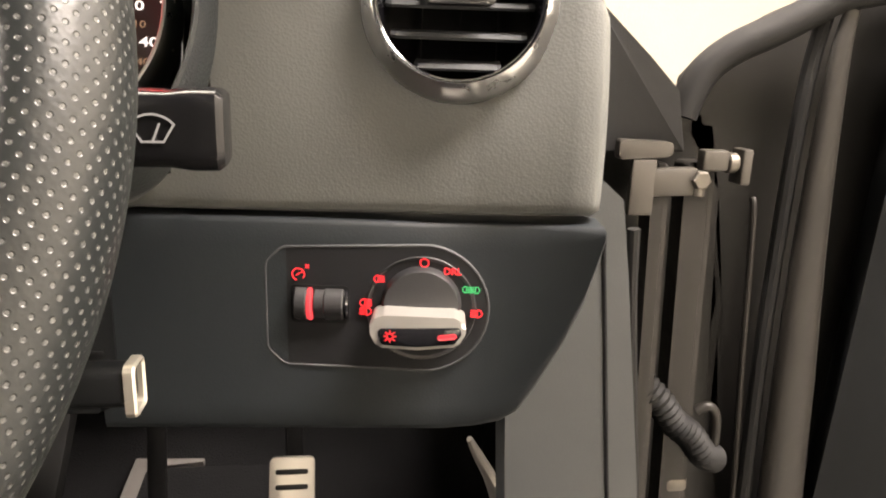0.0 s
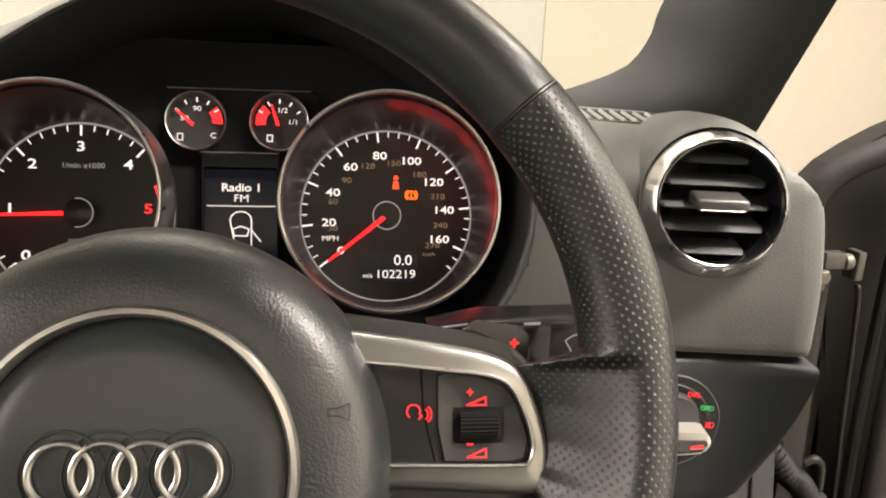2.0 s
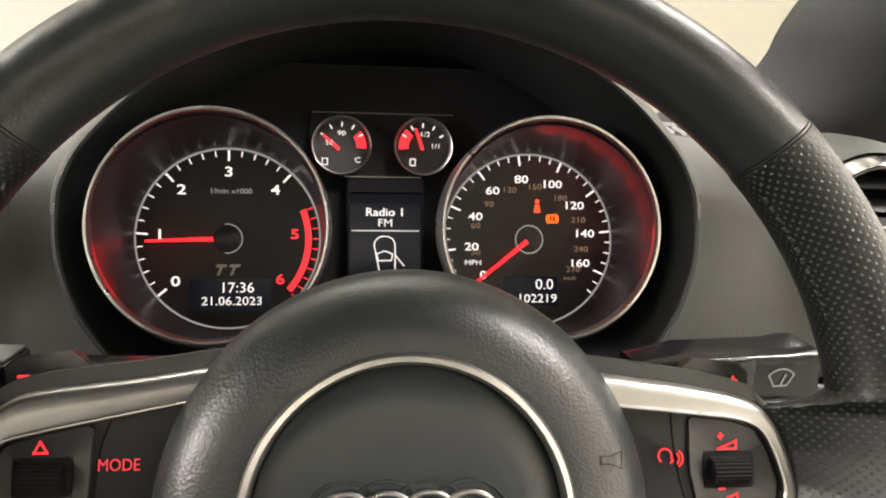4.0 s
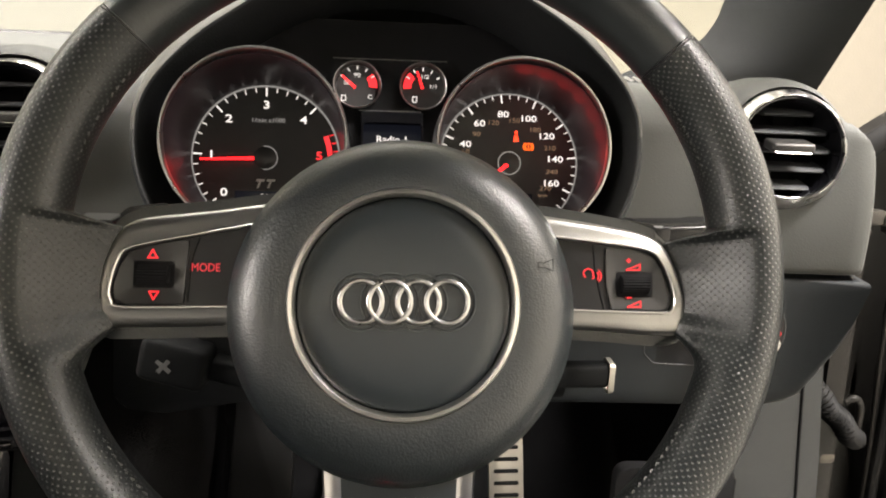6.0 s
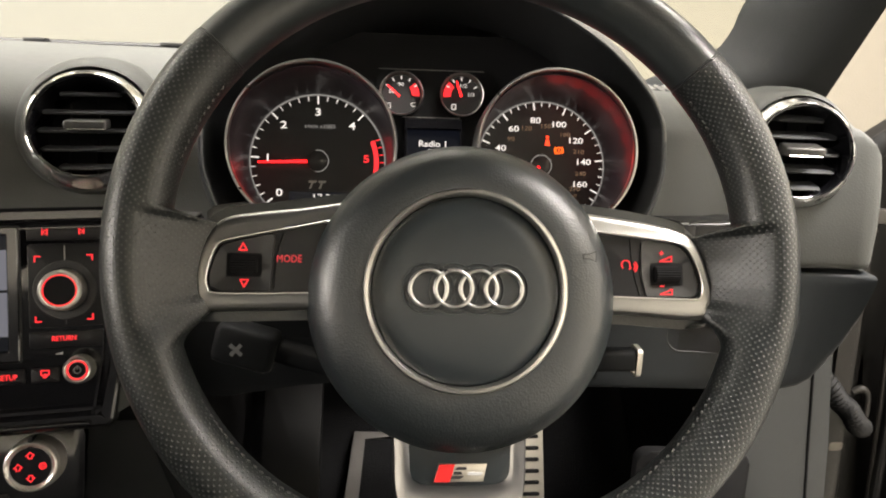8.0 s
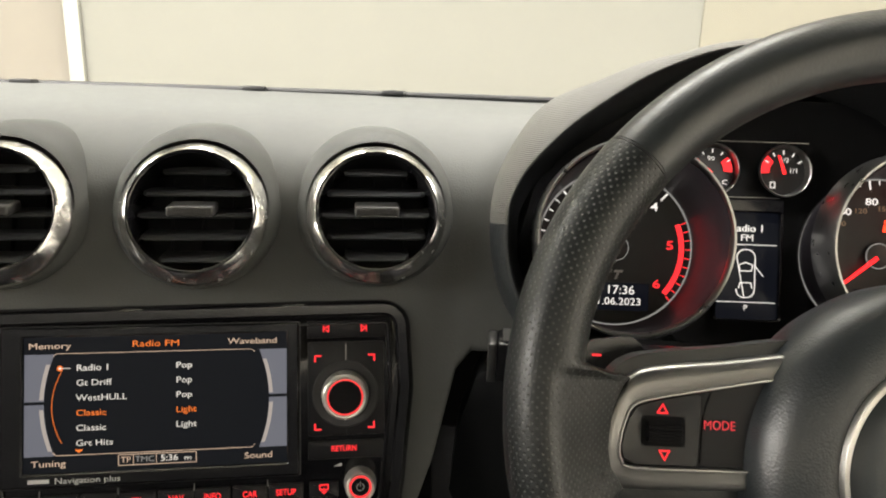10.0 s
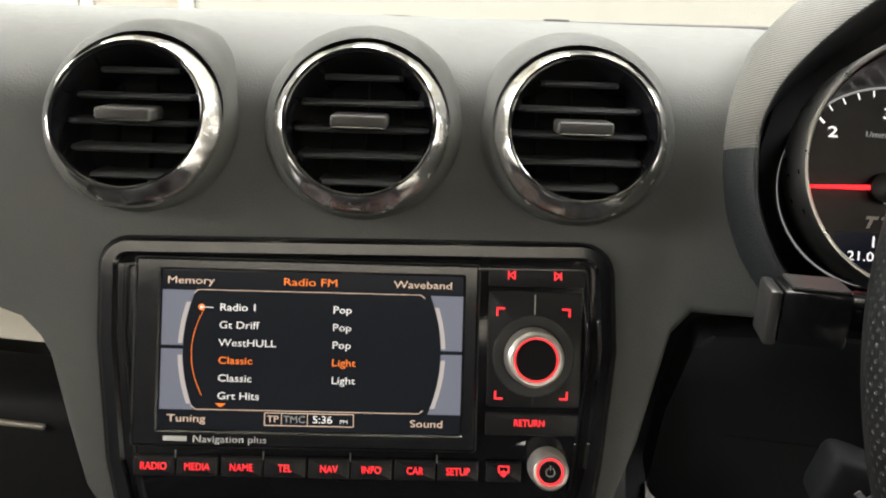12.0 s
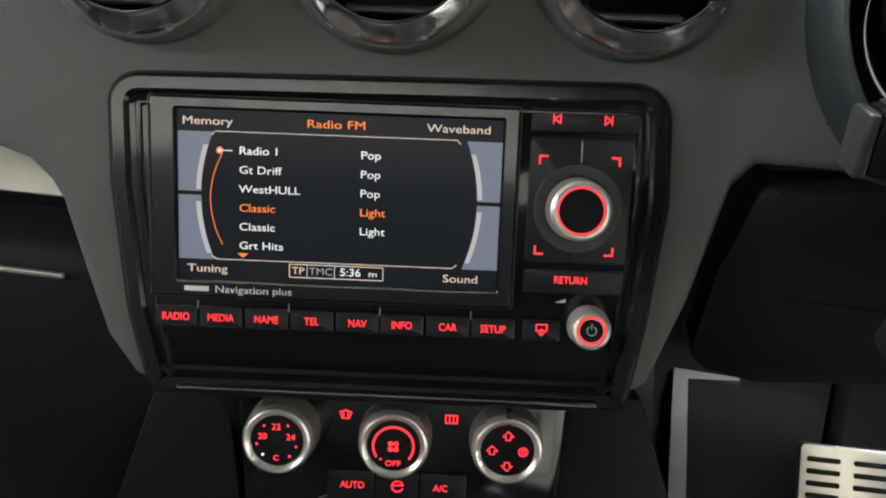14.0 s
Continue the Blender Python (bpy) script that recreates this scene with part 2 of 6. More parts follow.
def lathe(profile, seg=48, closed=False, at=(0, 0, 0), arc=(0, 360)):
    """Turns (radius, n) points round the n axis."""
    bm = bmesh.new()
    a0, a1 = radians(arc[0]), radians(arc[1])
    full = abs(arc[1] - arc[0]) >= 359.9
    k = seg if full else seg + 1
    rows = []
    for i in range(k):
        a = a0 + (a1 - a0) * i / seg
        rows.append([bm.verts.new((at[0] + r * math.cos(a), at[1] + r * math.sin(a), at[2] + n)) for r, n in profile])
    m = len(profile)
    for i in range(seg):
        p, q = rows[i], rows[(i + 1) % k]
        for j in range(m if closed else m - 1):
            bm.faces.new((p[j], q[j], q[(j + 1) % m], p[(j + 1) % m]))
    bmesh.ops.remove_doubles(bm, verts=bm.verts, dist=1e-6)
    return bm


def disc(r, n=0.0, at=(0, 0), seg=48):
    bm = bmesh.new()
    bmesh.ops.create_circle(bm, cap_ends=True, segments=seg, radius=r, matrix=Matrix.Translation((at[0], at[1], n)))
    return bm


def plate(outline, n0, n1, bevel=0.0, seg=2):
    """A plate with a (u, v) outline from n0 to n1, its front edge rounded."""
    bm = bmesh.new()
    low = [bm.verts.new((u, v, n0)) for u, v in outline]
    top = [bm.verts.new((u, v, n1)) for u, v in outline]
    k = len(outline)
    bm.faces.new(low[::-1])
    front = bm.faces.new(top)
    for i in range(k):
        bm.faces.new((low[i], low[(i + 1) % k], top[(i + 1) % k], top[i]))
    if bevel > 0:
        bmesh.ops.bevel(bm, geom=front.edges[:], offset=bevel, segments=seg, profile=0.5, affect="EDGES")
    return bm


def rounded(points, r, seg=5):
    """An outline with its corners rounded; r is one radius or one a corner."""
    out = []
    k = len(points)
    for i, p in enumerate(points):
        rad = r[i] if isinstance(r, (list, tuple)) else r
        p, a, b = Vector(p), Vector(points[i - 1]), Vector(points[(i + 1) % k])
        da, db = (a - p).normalized(), (b - p).normalized()
        half = da.angle(db) / 2
        d = min(rad / math.tan(half), 0.49 * (a - p).length, 0.49 * (b - p).length)
        if rad <= 0 or d < 1e-6:
            out.append(tuple(p))
            continue
        rr = d * math.tan(half)
        c = p + (da + db).normalized() * (rr / math.sin(half))
        s, e = p + da * d - c, p + db * d - c
        a0 = math.atan2(s.y, s.x)
        turn = (math.atan2(e.y, e.x) - a0 + math.pi) % (2 * math.pi) - math.pi
        out += [(c.x + rr * math.cos(a0 + turn * j / seg), c.y + rr * math.sin(a0 + turn * j / seg)) for j in range(seg + 1)]
    return out


def rect(u0, v0, u1, v1, r=0.0, seg=4):
    return rounded([(u0, v0), (u1, v0), (u1, v1), (u0, v1)], r, seg)


def inset(outline, d):
    """The outline drawn in by d (counter-clockwise outlines)."""
    k, out = len(outline), []
    for i in range(k):
        p, a, b = Vector(outline[i]), Vector(outline[i - 1]), Vector(outline[(i + 1) % k])
        t = ((p - a).normalized() + (b - p).normalized()).normalized()
        out.append((p.x - t.y * d, p.y + t.x * d))
    return out


def frame_ring(outer, inner, n0, n1, bevel=0.0):
    """A frame between two outlines of as many points, from n0 to n1, its front edges chamfered."""
    bm = bmesh.new()
    k = len(outer)
    io, ii = inset(outer, bevel), inset(inner, -bevel)
    rows = [[bm.verts.new((u, v, n)) for u, v in line] for line, n in ((outer, n0), (outer, n1 - bevel), (io, n1), (ii, n1), (inner, n1 - bevel), (inner, n0))]
    for a, b in zip(rows, rows[1:] + rows[:1]):
        for i in range(k):
            try:
                bm.faces.new((a[i], a[(i + 1) % k], b[(i + 1) % k], b[i]))
            except ValueError:
                pass
    return bm


def sweep(path, radius, seg=12, closed=False, squash=1.0, up=(0, 0, 1), caps=True):
    """A tube along points; radius is one number or one a point."""
    bm = bmesh.new()
    k = len(path)
    pts = [Vector(p) for p in path]
    rows = []
    for i, p in enumerate(pts):
        a = pts[i - 1] if (i > 0 or closed) else p
        b = pts[(i + 1) % k] if (i < k - 1 or closed) else p
        t = (b - a).normalized()
        s = t.cross(Vector(up)).normalized()
        w = s.cross(t)
        r = radius[i] if isinstance(radius, (list, tuple)) else radius
        rows.append([bm.verts.new(p + r * math.cos(2 * math.pi * j / seg) * s + r * squash * math.sin(2 * math.pi * j / seg) * w) for j in range(seg)])
    for i in range(k if closed else k - 1):
        a, b = rows[i], rows[(i + 1) % k]
        for j in range(seg):
            bm.faces.new((a[j], a[(j + 1) % seg], b[(j + 1) % seg], b[j]))
    if caps and not closed:
        bm.faces.new(rows[0])
        bm.faces.new(rows[-1][::-1])
    return bm


def loft(rows, closed=False):
    """A sheet through rows of points."""
    bm = bmesh.new()
    vs = [[bm.verts.new(p) for p in row] for row in rows]
    for a, b in zip(vs, vs[1:]):
        m = len(a)
        for j in range(m if closed else m - 1):
            bm.faces.new((a[j], a[(j + 1) % m], b[(j + 1) % m], b[j]))
    return bm


def thicken(bm, d):
    bmesh.ops.recalc_face_normals(bm, faces=bm.faces)
    bmesh.ops.solidify(bm, geom=bm.faces[:], thickness=d)
    return bm


def smooth_line(pts, n=6, closed=False):
    """A Catmull-Rom line through points."""
    P = [Vector(p) for p in pts]
    k, out = len(P), []
    for i in range(k if closed else k - 1):
        a = P[i - 1] if (closed or i > 0) else P[0]
        b, c = P[i], P[(i + 1) % k]
        d = P[(i + 2) % k] if (closed or i + 2 < k) else P[-1]
        for j in range(n):
            t = j / n
            out.append(0.5 * ((2 * b) + (c - a) * t + (2 * a - 5 * b + 4 * c - d) * t * t + (3 * b - a - 3 * c + d) * t * t * t))
    if not closed:
        out.append(P[-1])
    return [tuple(p) for p in out]


def words(text, size, at, material, parent, name="lettering", n=0.0006, wide=1.0, centre=True, bold=0.0, turn=0.0):
    """A line of lettering in the built-in font; size is the height of a capital."""
    cu = bpy.data.curves.new("t", "FONT")
    cu.body, cu.size, cu.align_x, cu.align_y = text, size / 0.69, "CENTER" if centre else "LEFT", "CENTER"
    cu.offset, cu.extrude, cu.resolution_u = 0.0 if "M" in text else bold, 0.00008, 3
    ob = bpy.data.objects.new("t", cu)
    scene.collection.objects.link(ob)
    me = bpy.data.meshes.new_from_object(ob.evaluated_get(bpy.context.evaluated_depsgraph_get()))
    bpy.data.objects.remove(ob)
    bpy.data.curves.remove(cu)
    me.name = name
    me.materials.clear()
    me.materials.append(M[material])
    o = new(name, me)
    o.parent = parent
    o.matrix_basis = Matrix.Translation((at[0], at[1], n)) @ pose(0, 0, 0, 0, 0, turn) @ Matrix.Diagonal((wide, 1, 1, 1))
    return o


def strokes(lines, width, n=0.0, closed=False):
    """Flat strokes of the given width along (u, v) lines, a hair thick."""
    out = []
    for line in lines:
        k = len(line)
        for i in range(k if closed else k - 1):
            a, b = Vector(line[i]), Vector(line[(i + 1) % k])
            t = (b - a).normalized() * width / 2
            s = Vector((-t.y, t.x))
            out.append(plate([tuple(a - t - s), tuple(b + t - s), tuple(b + t + s), tuple(a - t + s)], n, n + 0.0002))
    return join(*out)


def arc_line(c, r, a0, a1, k=16):
    return [(c[0] + r * math.cos(radians(a0 + (a1 - a0) * i / k)), c[1] + r * math.sin(radians(a0 + (a1 - a0) * i / k))) for i in range(k + 1)]


def lerp(table, x):
    """Piecewise linear look-up in rows of (x, value)."""
    return float(np.interp(x, [a for a, _ in table], [b for _, b in table]))

# ---- the garage round the car ----


def wall(name, w, h, d, at, material, label):
    return solo(name, box(w, h, d, at), material, label, "wall", kind="structure")


solo("floor", box(9.0, 9.0, 0.1, (0, -0.2, -0.05)), "concrete", "grey concrete garage floor under the car", "floor", kind="structure")
solo("ceiling", box(9.0, 9.0, 0.1, (0, -0.2, 3.1)), "bright", "white painted garage ceiling over the car", "ceiling", kind="structure")
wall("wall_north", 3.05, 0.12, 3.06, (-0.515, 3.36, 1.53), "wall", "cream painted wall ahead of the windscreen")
wall("wall_north_step", 3.53, 0.12, 3.06, (2.760, 3.350, 1.53), "wall3", "cream painted wall standing forward beside the car")
wall("wall_north_left", 2.5, 0.12, 3.06, (-3.35, 3.42, 1.53), "wall2", "beige panelled wall with white strips")
# east, west and south walls are unseen reflectors that close the room
wall("wall_east", 0.12, 6.9, 3.06, (3.4, -0.5, 1.53), "bright", "unseen pale wall beside the open door, added to bounce light")
wall("wall_west", 0.12, 8.0, 3.06, (-4.45, -0.5, 1.53), "bright", "unseen pale wall on the passenger side, added to bounce light")
wall("wall_south", 8.0, 0.12, 3.06, (-0.5, -4.2, 1.53), "bright", "unseen pale wall behind the car, added to bounce light")
for sx, sw in ((-2.075, 0.075), (-2.66, 0.07)):
    solo("trim", box(sw, 0.03, 3.0, (sx, 3.345 if sx < -2.2 else 3.283, 1.51), 0.004), "trim", "white painted timber strip on the wall", "trim", kind="structure")
solo("panel_door", box(0.8, 0.03, 3.0, (-3.11, 3.344, 1.51), 0.004), "trim", "bluish white door leaf in the wall", "door", kind="structure")
for lx, ly, lz in LAMPS:
    lamp = thing("ceiling_light", pose(lx, ly, 3.05), "unseen white batten light placed under the garage ceiling", "ceiling light", "garage lights")
    part("housing", box(1.56, 0.56, 0.06, (0, 0, -0.031), 0.01), "trim", lamp)
# housing made up for the added side fill
lamp = thing("side_fill_housing", pose(-4.36, -0.9, 1.9), "unseen white batten added at the garage wall to light the wheel", "wall light")
part("housing", box(0.05, 2.7, 0.66, (0, 0, 0), 0.01), "trim", lamp)

# ---- the car's shell ----
shell = thing("car", pose(0, 0, 0), "dark car with its door open and an unseen added roof", "car")


# the windscreen pillar on the driver's side, leaning back and inwards as it rises
R_LOW, R_HIGH = Vector((0.366, 0.315, 0.857)), Vector((0.285, 0.012, 1.10))
L_LOW, L_HIGH = Vector((0.252, 0.384, 0.878)), Vector((0.352, 0.229, 1.10))


FLARE = smooth_line([(-0.04, -0.075, 0), (0.0, -0.060, 0), (0.10, -0.040, 0), (0.16, -0.014, 0), (0.22, 0.006, 0), (0.32, 0.006, 0), (0.45, -0.006, 0), (0.8, -0.016, 0), (1.3, -0.018, 0)], 5)


def pillar_strip(sign, shift, name):
    """A padded strip that spreads at its foot where it meets the dash."""
    rows = []
    for i in range(33):
        t = (i / 32) ** 1.5 * 1.30 - 0.04
        r, l = R_LOW.lerp(R_HIGH, t), L_LOW.lerp(L_HIGH, t)
        l = l + Vector((lerp([(a, b) for a, b, _ in FLARE], t), 0, 0))
        row = []
        for j in range(13):
            q = j / 12
            p = l.lerp(r, q) + Vector((-0.010, -0.022, 0.0)) * math.sin(math.pi * q) ** 0.8
            row.append((shift + sign * p.x, p.y, p.z))
        rows.append(row)
    return part(name, thicken(loft(rows), 0.02), "pillar", shell, "dark fabric-covered windscreen pillar")


pillar_strip(1, 0, "windscreen_pillar")
pillar_strip(-1, -0.74, "windscreen_pillar")
# roof, rear and quarters are out of view; added to shape the cabin's light
roof = []
for i in range(9):
    y = 0.05 - 1.02 * i / 8
    roof.append([(-0.37 + 0.70 * (2 * j / 10 - 1), y + 0.05 * (1 - (2 * j / 10 - 1) ** 2), 1.29 + 0.05 * math.sin(math.pi * i / 8) - 0.05 * abs(2 * j / 10 - 1) ** 3) for j in range(11)])
part("roof", thicken(loft(roof), 0.03), "lining", shell, "unseen black roof added to shade the cabin")
part("rear_bulkhead", box(1.62, 0.05, 1.00, (-0.37, -1.35, 0.68), 0.01), "lining", shell, "unseen black rear of the cabin, added to shade it")
part("rear_quarter", box(0.05, 0.56, 0.86, (-1.15, -1.30, 0.63), 0.02, 3), "lining", shell)
part("floor_pan", box(1.5, 2.3, 0.04, (-0.37, -0.25, 0.18), 0.005), "carpet", shell, "black carpet on the car floor")
fire = [[(x, y, z) for x in (-1.1, -0.7, -0.37, 0.0, 0.2, 0.42)] for y, z in ((0.62, 0.19), (0.74, 0.24), (0.86, 0.36), (0.90, 0.6), (0.90, 0.88))]
part("firewall", thicken(loft(fire), 0.01), "carpet", shell, "black carpeted front bulkhead of the footwell")
# unseen cowl, added to stop light leaking into the footwell
part("cowl", box(1.5, 0.50, 0.03, (-0.37, 0.715, 0.862), 0.006), "black", shell, "unseen black cowl added to stop light under the windscreen")
part("passenger_side_panel", box(0.03, 1.0, 0.72, (-1.12, 0.5, 0.53), 0.008), "lining", shell)
# unseen door, added to darken the middle of the dash
part("passenger_door", box(0.07, 1.1, 0.68, (-1.13, -0.5, 0.51), 0.02), "column", shell, "unseen dark passenger door added to shade the cabin")

part("footwell_side", box(0.02, 0.44, 0.62, (0.425, 0.70, 0.50), 0.004), "carpet", shell, "black carpeted side of the footwell")
part("door_sill", box(0.09, 1.35, 0.17, (0.45, -0.42, 0.265), 0.02, 3), "body", shell, "dark painted door sill")
part("rear_quarter", box(0.05, 0.56, 0.86, (0.45, -1.30, 0.63), 0.02, 3), "lining", shell)

# windscreen
rows = []
for i in range(7):
    t = i / 6
    rows.append([(x, 0.53 - 0.45 * t - 0.10 * abs((x + 0.37) / 0.62) ** 2.2, 0.895 + 0.33 * t) for x in [-0.37 + 0.66 * (2 * j / 12 - 1) for j in range(13)]])
glass = bpy.data.materials.new("windscreen_glass")
glass.use_nodes = True
nt = glass.node_tree
tr, gl, mx = nt.nodes.new("ShaderNodeBsdfTransparent"), nt.nodes.new("ShaderNodeBsdfGlossy"), nt.nodes.new("ShaderNodeMixShader")
tr.inputs[0].default_value = (0.96, 0.98, 0.96, 1)
gl.inputs["Roughness"].default_value = 0.02
mx.inputs[0].default_value = 0.03
nt.links.new(tr.outputs[0], mx.inputs[1])
nt.links.new(gl.outputs[0], mx.inputs[2])
nt.links.new(mx.outputs[0], nt.nodes["Material Output"].inputs[0])
M["glass"] = glass
screen_glass = solo("windscreen", thicken(loft(rows), 0.004), "glass", "clear raked windscreen above the dashboard", "windscreen")
screen_glass.visible_shadow = False

# ---- dashboard ----
FACE = [(-1.12, 0.10), (-0.75, 0.106), (-0.60, 0.115), (-0.376, 0.149), (-0.20, 0.177), (-0.05, 0.172), (0.15, 0.160), (0.20, 0.1555), (0.24, 0.1500), (0.27, 0.1435), (0.295, 0.1355), (0.34, 0.1190)]
SLOPE = [(-0.35, 0.306), (-0.2, 0.28), (0.15, 0.08), (0.33, 0.14)]
BOTTOM = [(-1.12, 0.764), (-0.60, 0.763), (-0.538, 0.760), (-0.523, 0.755), (-0.513, 0.746), (-0.507, 0.737), (-0.496, 0.706), (-0.484, 0.674), (-0.47, 0.656), (-0.455, 0.650), (-0.24, 0.650),
          (-0.222, 0.660), (-0.208, 0.70), (-0.195, 0.755), (-0.185, 0.767), (0.20, 0.767), (0.27, 0.7685), (0.33, 0.7725)]
TOPS = [(-2, 0.93), (0.236, 0.91), (0.257, 0.9015), (0.268, 0.8990), (0.276, 0.8965), (0.283, 0.8930), (0.291, 0.8885), (0.298, 0.8825), (0.305, 0.8755), (0.3125, 0.8665), (0.3185, 0.8570), (0.3245, 0.8470), (0.326, 0.8350)]
PUSH = [(-2, 0.0), (0.310, 0.0), (0.318, 0.002), (0.322, 0.008), (0.3245, 0.022), (0.326, 0.10)]
SCREEN_Y = [(-1.12, 0.33), (-0.9, 0.41), (-0.6, 0.465), (-0.37, 0.48), (-0.1, 0.47), (0.15, 0.42), (0.33, 0.34)]
HIGH_C = [(0.0, 0.0), (0.010, 0.006), (0.024, 0.022), (0.036, 0.048), (0.045, 0.085), (0.051, 0.13), (0.0545, 0.19), (0.0555, 0.25)]
HIGH_R = [(0.0, 0.0), (0.009, 0.005), (0.019, 0.020), (0.026, 0.045), (0.030, 0.075), (0.032, 0.11), (0.033, 0.15), (0.033, 0.19)]
CREASE = 0.862


# the outline of the instrument hood: on the driver's outer side it comes further forward and closes in
HALF = [(-0.128, -0.034), (-0.152, -0.012), (-0.1650, 0.018), (-0.1670, 0.049), (-0.1630, 0.0655), (-0.1530, 0.0825), (-0.131, 0.1055), (-0.104, 0.1258), (-0.077, 0.1420), (-0.040, 0.1560)]
HOOD = HALF + [(0, 0.1610)] + [(-u, v) for u, v in HALF[::-1]]
inner = smooth_line([(u, v, 0) for u, v in HOOD] + [(0.07, -0.040, 0), (-0.07, -0.040, 0)], 10, True)


def ring_line(grow, n, lift=0.0):
    out = []
    k = len(inner)
    for i, p in enumerate(inner):
        a, b = Vector(inner[i - 1]), Vector(inner[(i + 1) % k])
        t = (b - a).normalized()
        # behind the lip the skin swells at the shoulders and falls away over the middle
        deep, high = min(1.0, max(0.0, (0.0425 - n) / 0.0245)), min(1.0, max(0.0, (p[1] - 0.025) / 0.04))
        swell = (0.0105 if p[0] < 0 else 0.006) * math.exp(-((abs(p[0]) - 0.133) / 0.026) ** 2) - 0.0115 * math.exp(-(p[0] / 0.068) ** 4)
        g = grow + (swell * deep * high if grow > 0.002 else 0.0)
        u, v = p[0] - t.y * g, p[1] + t.x * g + lift * max(0.0, p[1]) / 0.15
        q = min(1.0, max(0.0, u / 0.13))
        q = q * q * (3 - 2 * q)
        out.append((u * (1 - 0.045 * q), v - 0.0015 * q * max(0.0, v) / 0.1, n + 0.024 * q))
    return out


def inside(line, u, v):
    """Whether (u, v) lies within a closed outline."""
    odd = False
    for (u0, v0, _), (u1, v1, _) in zip(line, line[1:] + line[:1]):
        if (v0 > v) != (v1 > v) and u < u0 + (v - v0) * (u1 - u0) / (v1 - v0):
            odd = not odd
    return odd


CLUSTER = facing(0, 0.2105, 0.80, 0, 16)
TO_CLUSTER = CLUSTER.inverted()
OPENING = ring_line(0.0045, 0.03, 0.002)


def dash_row(x):
    f, s, zb, top, push = lerp(FACE, x), lerp(SLOPE, x), lerp(BOTTOM, x), lerp(TOPS, x), lerp(PUSH, x)
    mix = lerp([(-0.15, 0.0), (0.15, 1.0)], x)
    row = [(x, f + s * (zb - 0.747) + push + g, zb + h) for g, h in ((0.020, 0.001), (0.006, 0.0), (0.0015, 0.002))]
    for i in range(19):
        z = zb + 0.006 + (CREASE - zb - 0.006) * i / 18
        bulge = -0.004 * mix * math.sin(math.pi * i / 18)
        row.append((x, f + s * (z - 0.747) + push + bulge, min(z, top)))
    yc = f + s * (CREASE - 0.747)
    for (za, ya, _), (zr, yr, _) in zip(smooth_line([(*p, 0) for p in HIGH_C], 3)[1:], smooth_line([(*p, 0) for p in HIGH_R], 3)[1:]):
        y = yc + ya * (1 - mix) + yr * mix + push * 0.5
        row.append((x, min(y, lerp(SCREEN_Y, x)), min(CREASE + za * (1 - mix) + zr * mix, top)))
    row.append((x, lerp(SCREEN_Y, x) + 0.004, min(CREASE + 0.0545 * (1 - mix) + 0.033 * mix, top)))
    if -0.19 < x < 0.19:
        for i, p in enumerate(row):
            q = TO_CLUSTER @ Vector(p)
            if p[2] > 0.770 and p[1] < 0.30 and inside(OPENING, q.x, q.y):
                row[i] = (p[0], 0.30, p[2])
    return row


stations = sorted(x for x in {round(-1.12 + 0.006 * i, 4) for i in range(241)} | {a for a, _ in BOTTOM if a > -1} | {-0.518, -0.501, -0.490, -0.477, -0.462, -0.231, -0.215, -0.202, -0.19} | {round(-0.192 + 0.003 * i, 4) for i in range(129)} | {0.285, 0.30, 0.307, 0.311, 0.314, 0.317, 0.319, 0.3205, 0.322, 0.3233, 0.3245, 0.326} if x < 0.3265)
dashboard = thing("dashboard", pose(0, 0, 0), "dark grey soft-touch dashboard with fine grain", "dashboard")
pad = loft([dash_row(x) for x in stations])
VENTS = [(facing(-0.4690, 0.1530, 0.8585, 8, 24), 0.0440), (facing(-0.3565, 0.1685, 0.8585, 8, 24), 0.0440), (facing(-0.2475, 0.1855, 0.8585, 8, 24), 0.0440), (facing(0.2605, 0.1470, 0.857, -9, 13), 0.0400)]
# openings for the vents
gone = set()
for m, r in VENTS:
    back = m.inverted()
    for face in pad.faces:
        qs = [back @ v.co for v in face.verts]
        if all(math.hypot(q.x, q.y) < r * 0.995 and -0.12 < q.z < 0.05 for q in qs):
            gone.add(face)
bmesh.ops.delete(pad, geom=list(gone), context="FACES")
part("dash_pad", pad, "dash", dashboard, sharp=1.2)

# trim line with clips along the foot of the windscreen
part("windscreen_channel", sweep([(x, lerp(SCREEN_Y, x) - 0.004, 0.9155 + 0.001) for x in [-0.85 + 0.07 * i for i in range(13)]], 0.003, 8), "black", dashboard)
for cx in (-0.40, -0.262, -0.62):
    part("channel_clip", box(0.022, 0.012, 0.004, (cx, lerp(SCREEN_Y, cx) - 0.012, 0.9185), 0.001), "black", dashboard)

# side window outlet with slats, on top in the driver's corner
outlet = thing("demister_outlet", pose(0.232, 0.262, 0.8950, 8, 0, -24), "black slatted demister outlet let into the dash top", "air outlet")
LOW_V = [(-0.064, 0.006), (-0.050, -0.009), (-0.030, -0.019), (0.0, -0.025), (0.030, -0.024), (0.048, -0.017), (0.062, -0.003)]
HIGH_V = [(-0.064, 0.010), (0.0, 0.008), (0.062, 0.001)]
crescent = [(u, lerp(LOW_V, u)) for u, _ in LOW_V] + [(u, lerp(HIGH_V, u)) for u, _ in HIGH_V[::-1]]
part("tray", plate(rounded(crescent, 0.003), -0.006, 0.0002), "matt", outlet)
part("lip", frame_ring(inset(rounded(crescent, 0.003), -0.0012), inset(rounded(crescent, 0.003), 0.0004), -0.004, 0.0012, 0.0004), "slat", outlet)
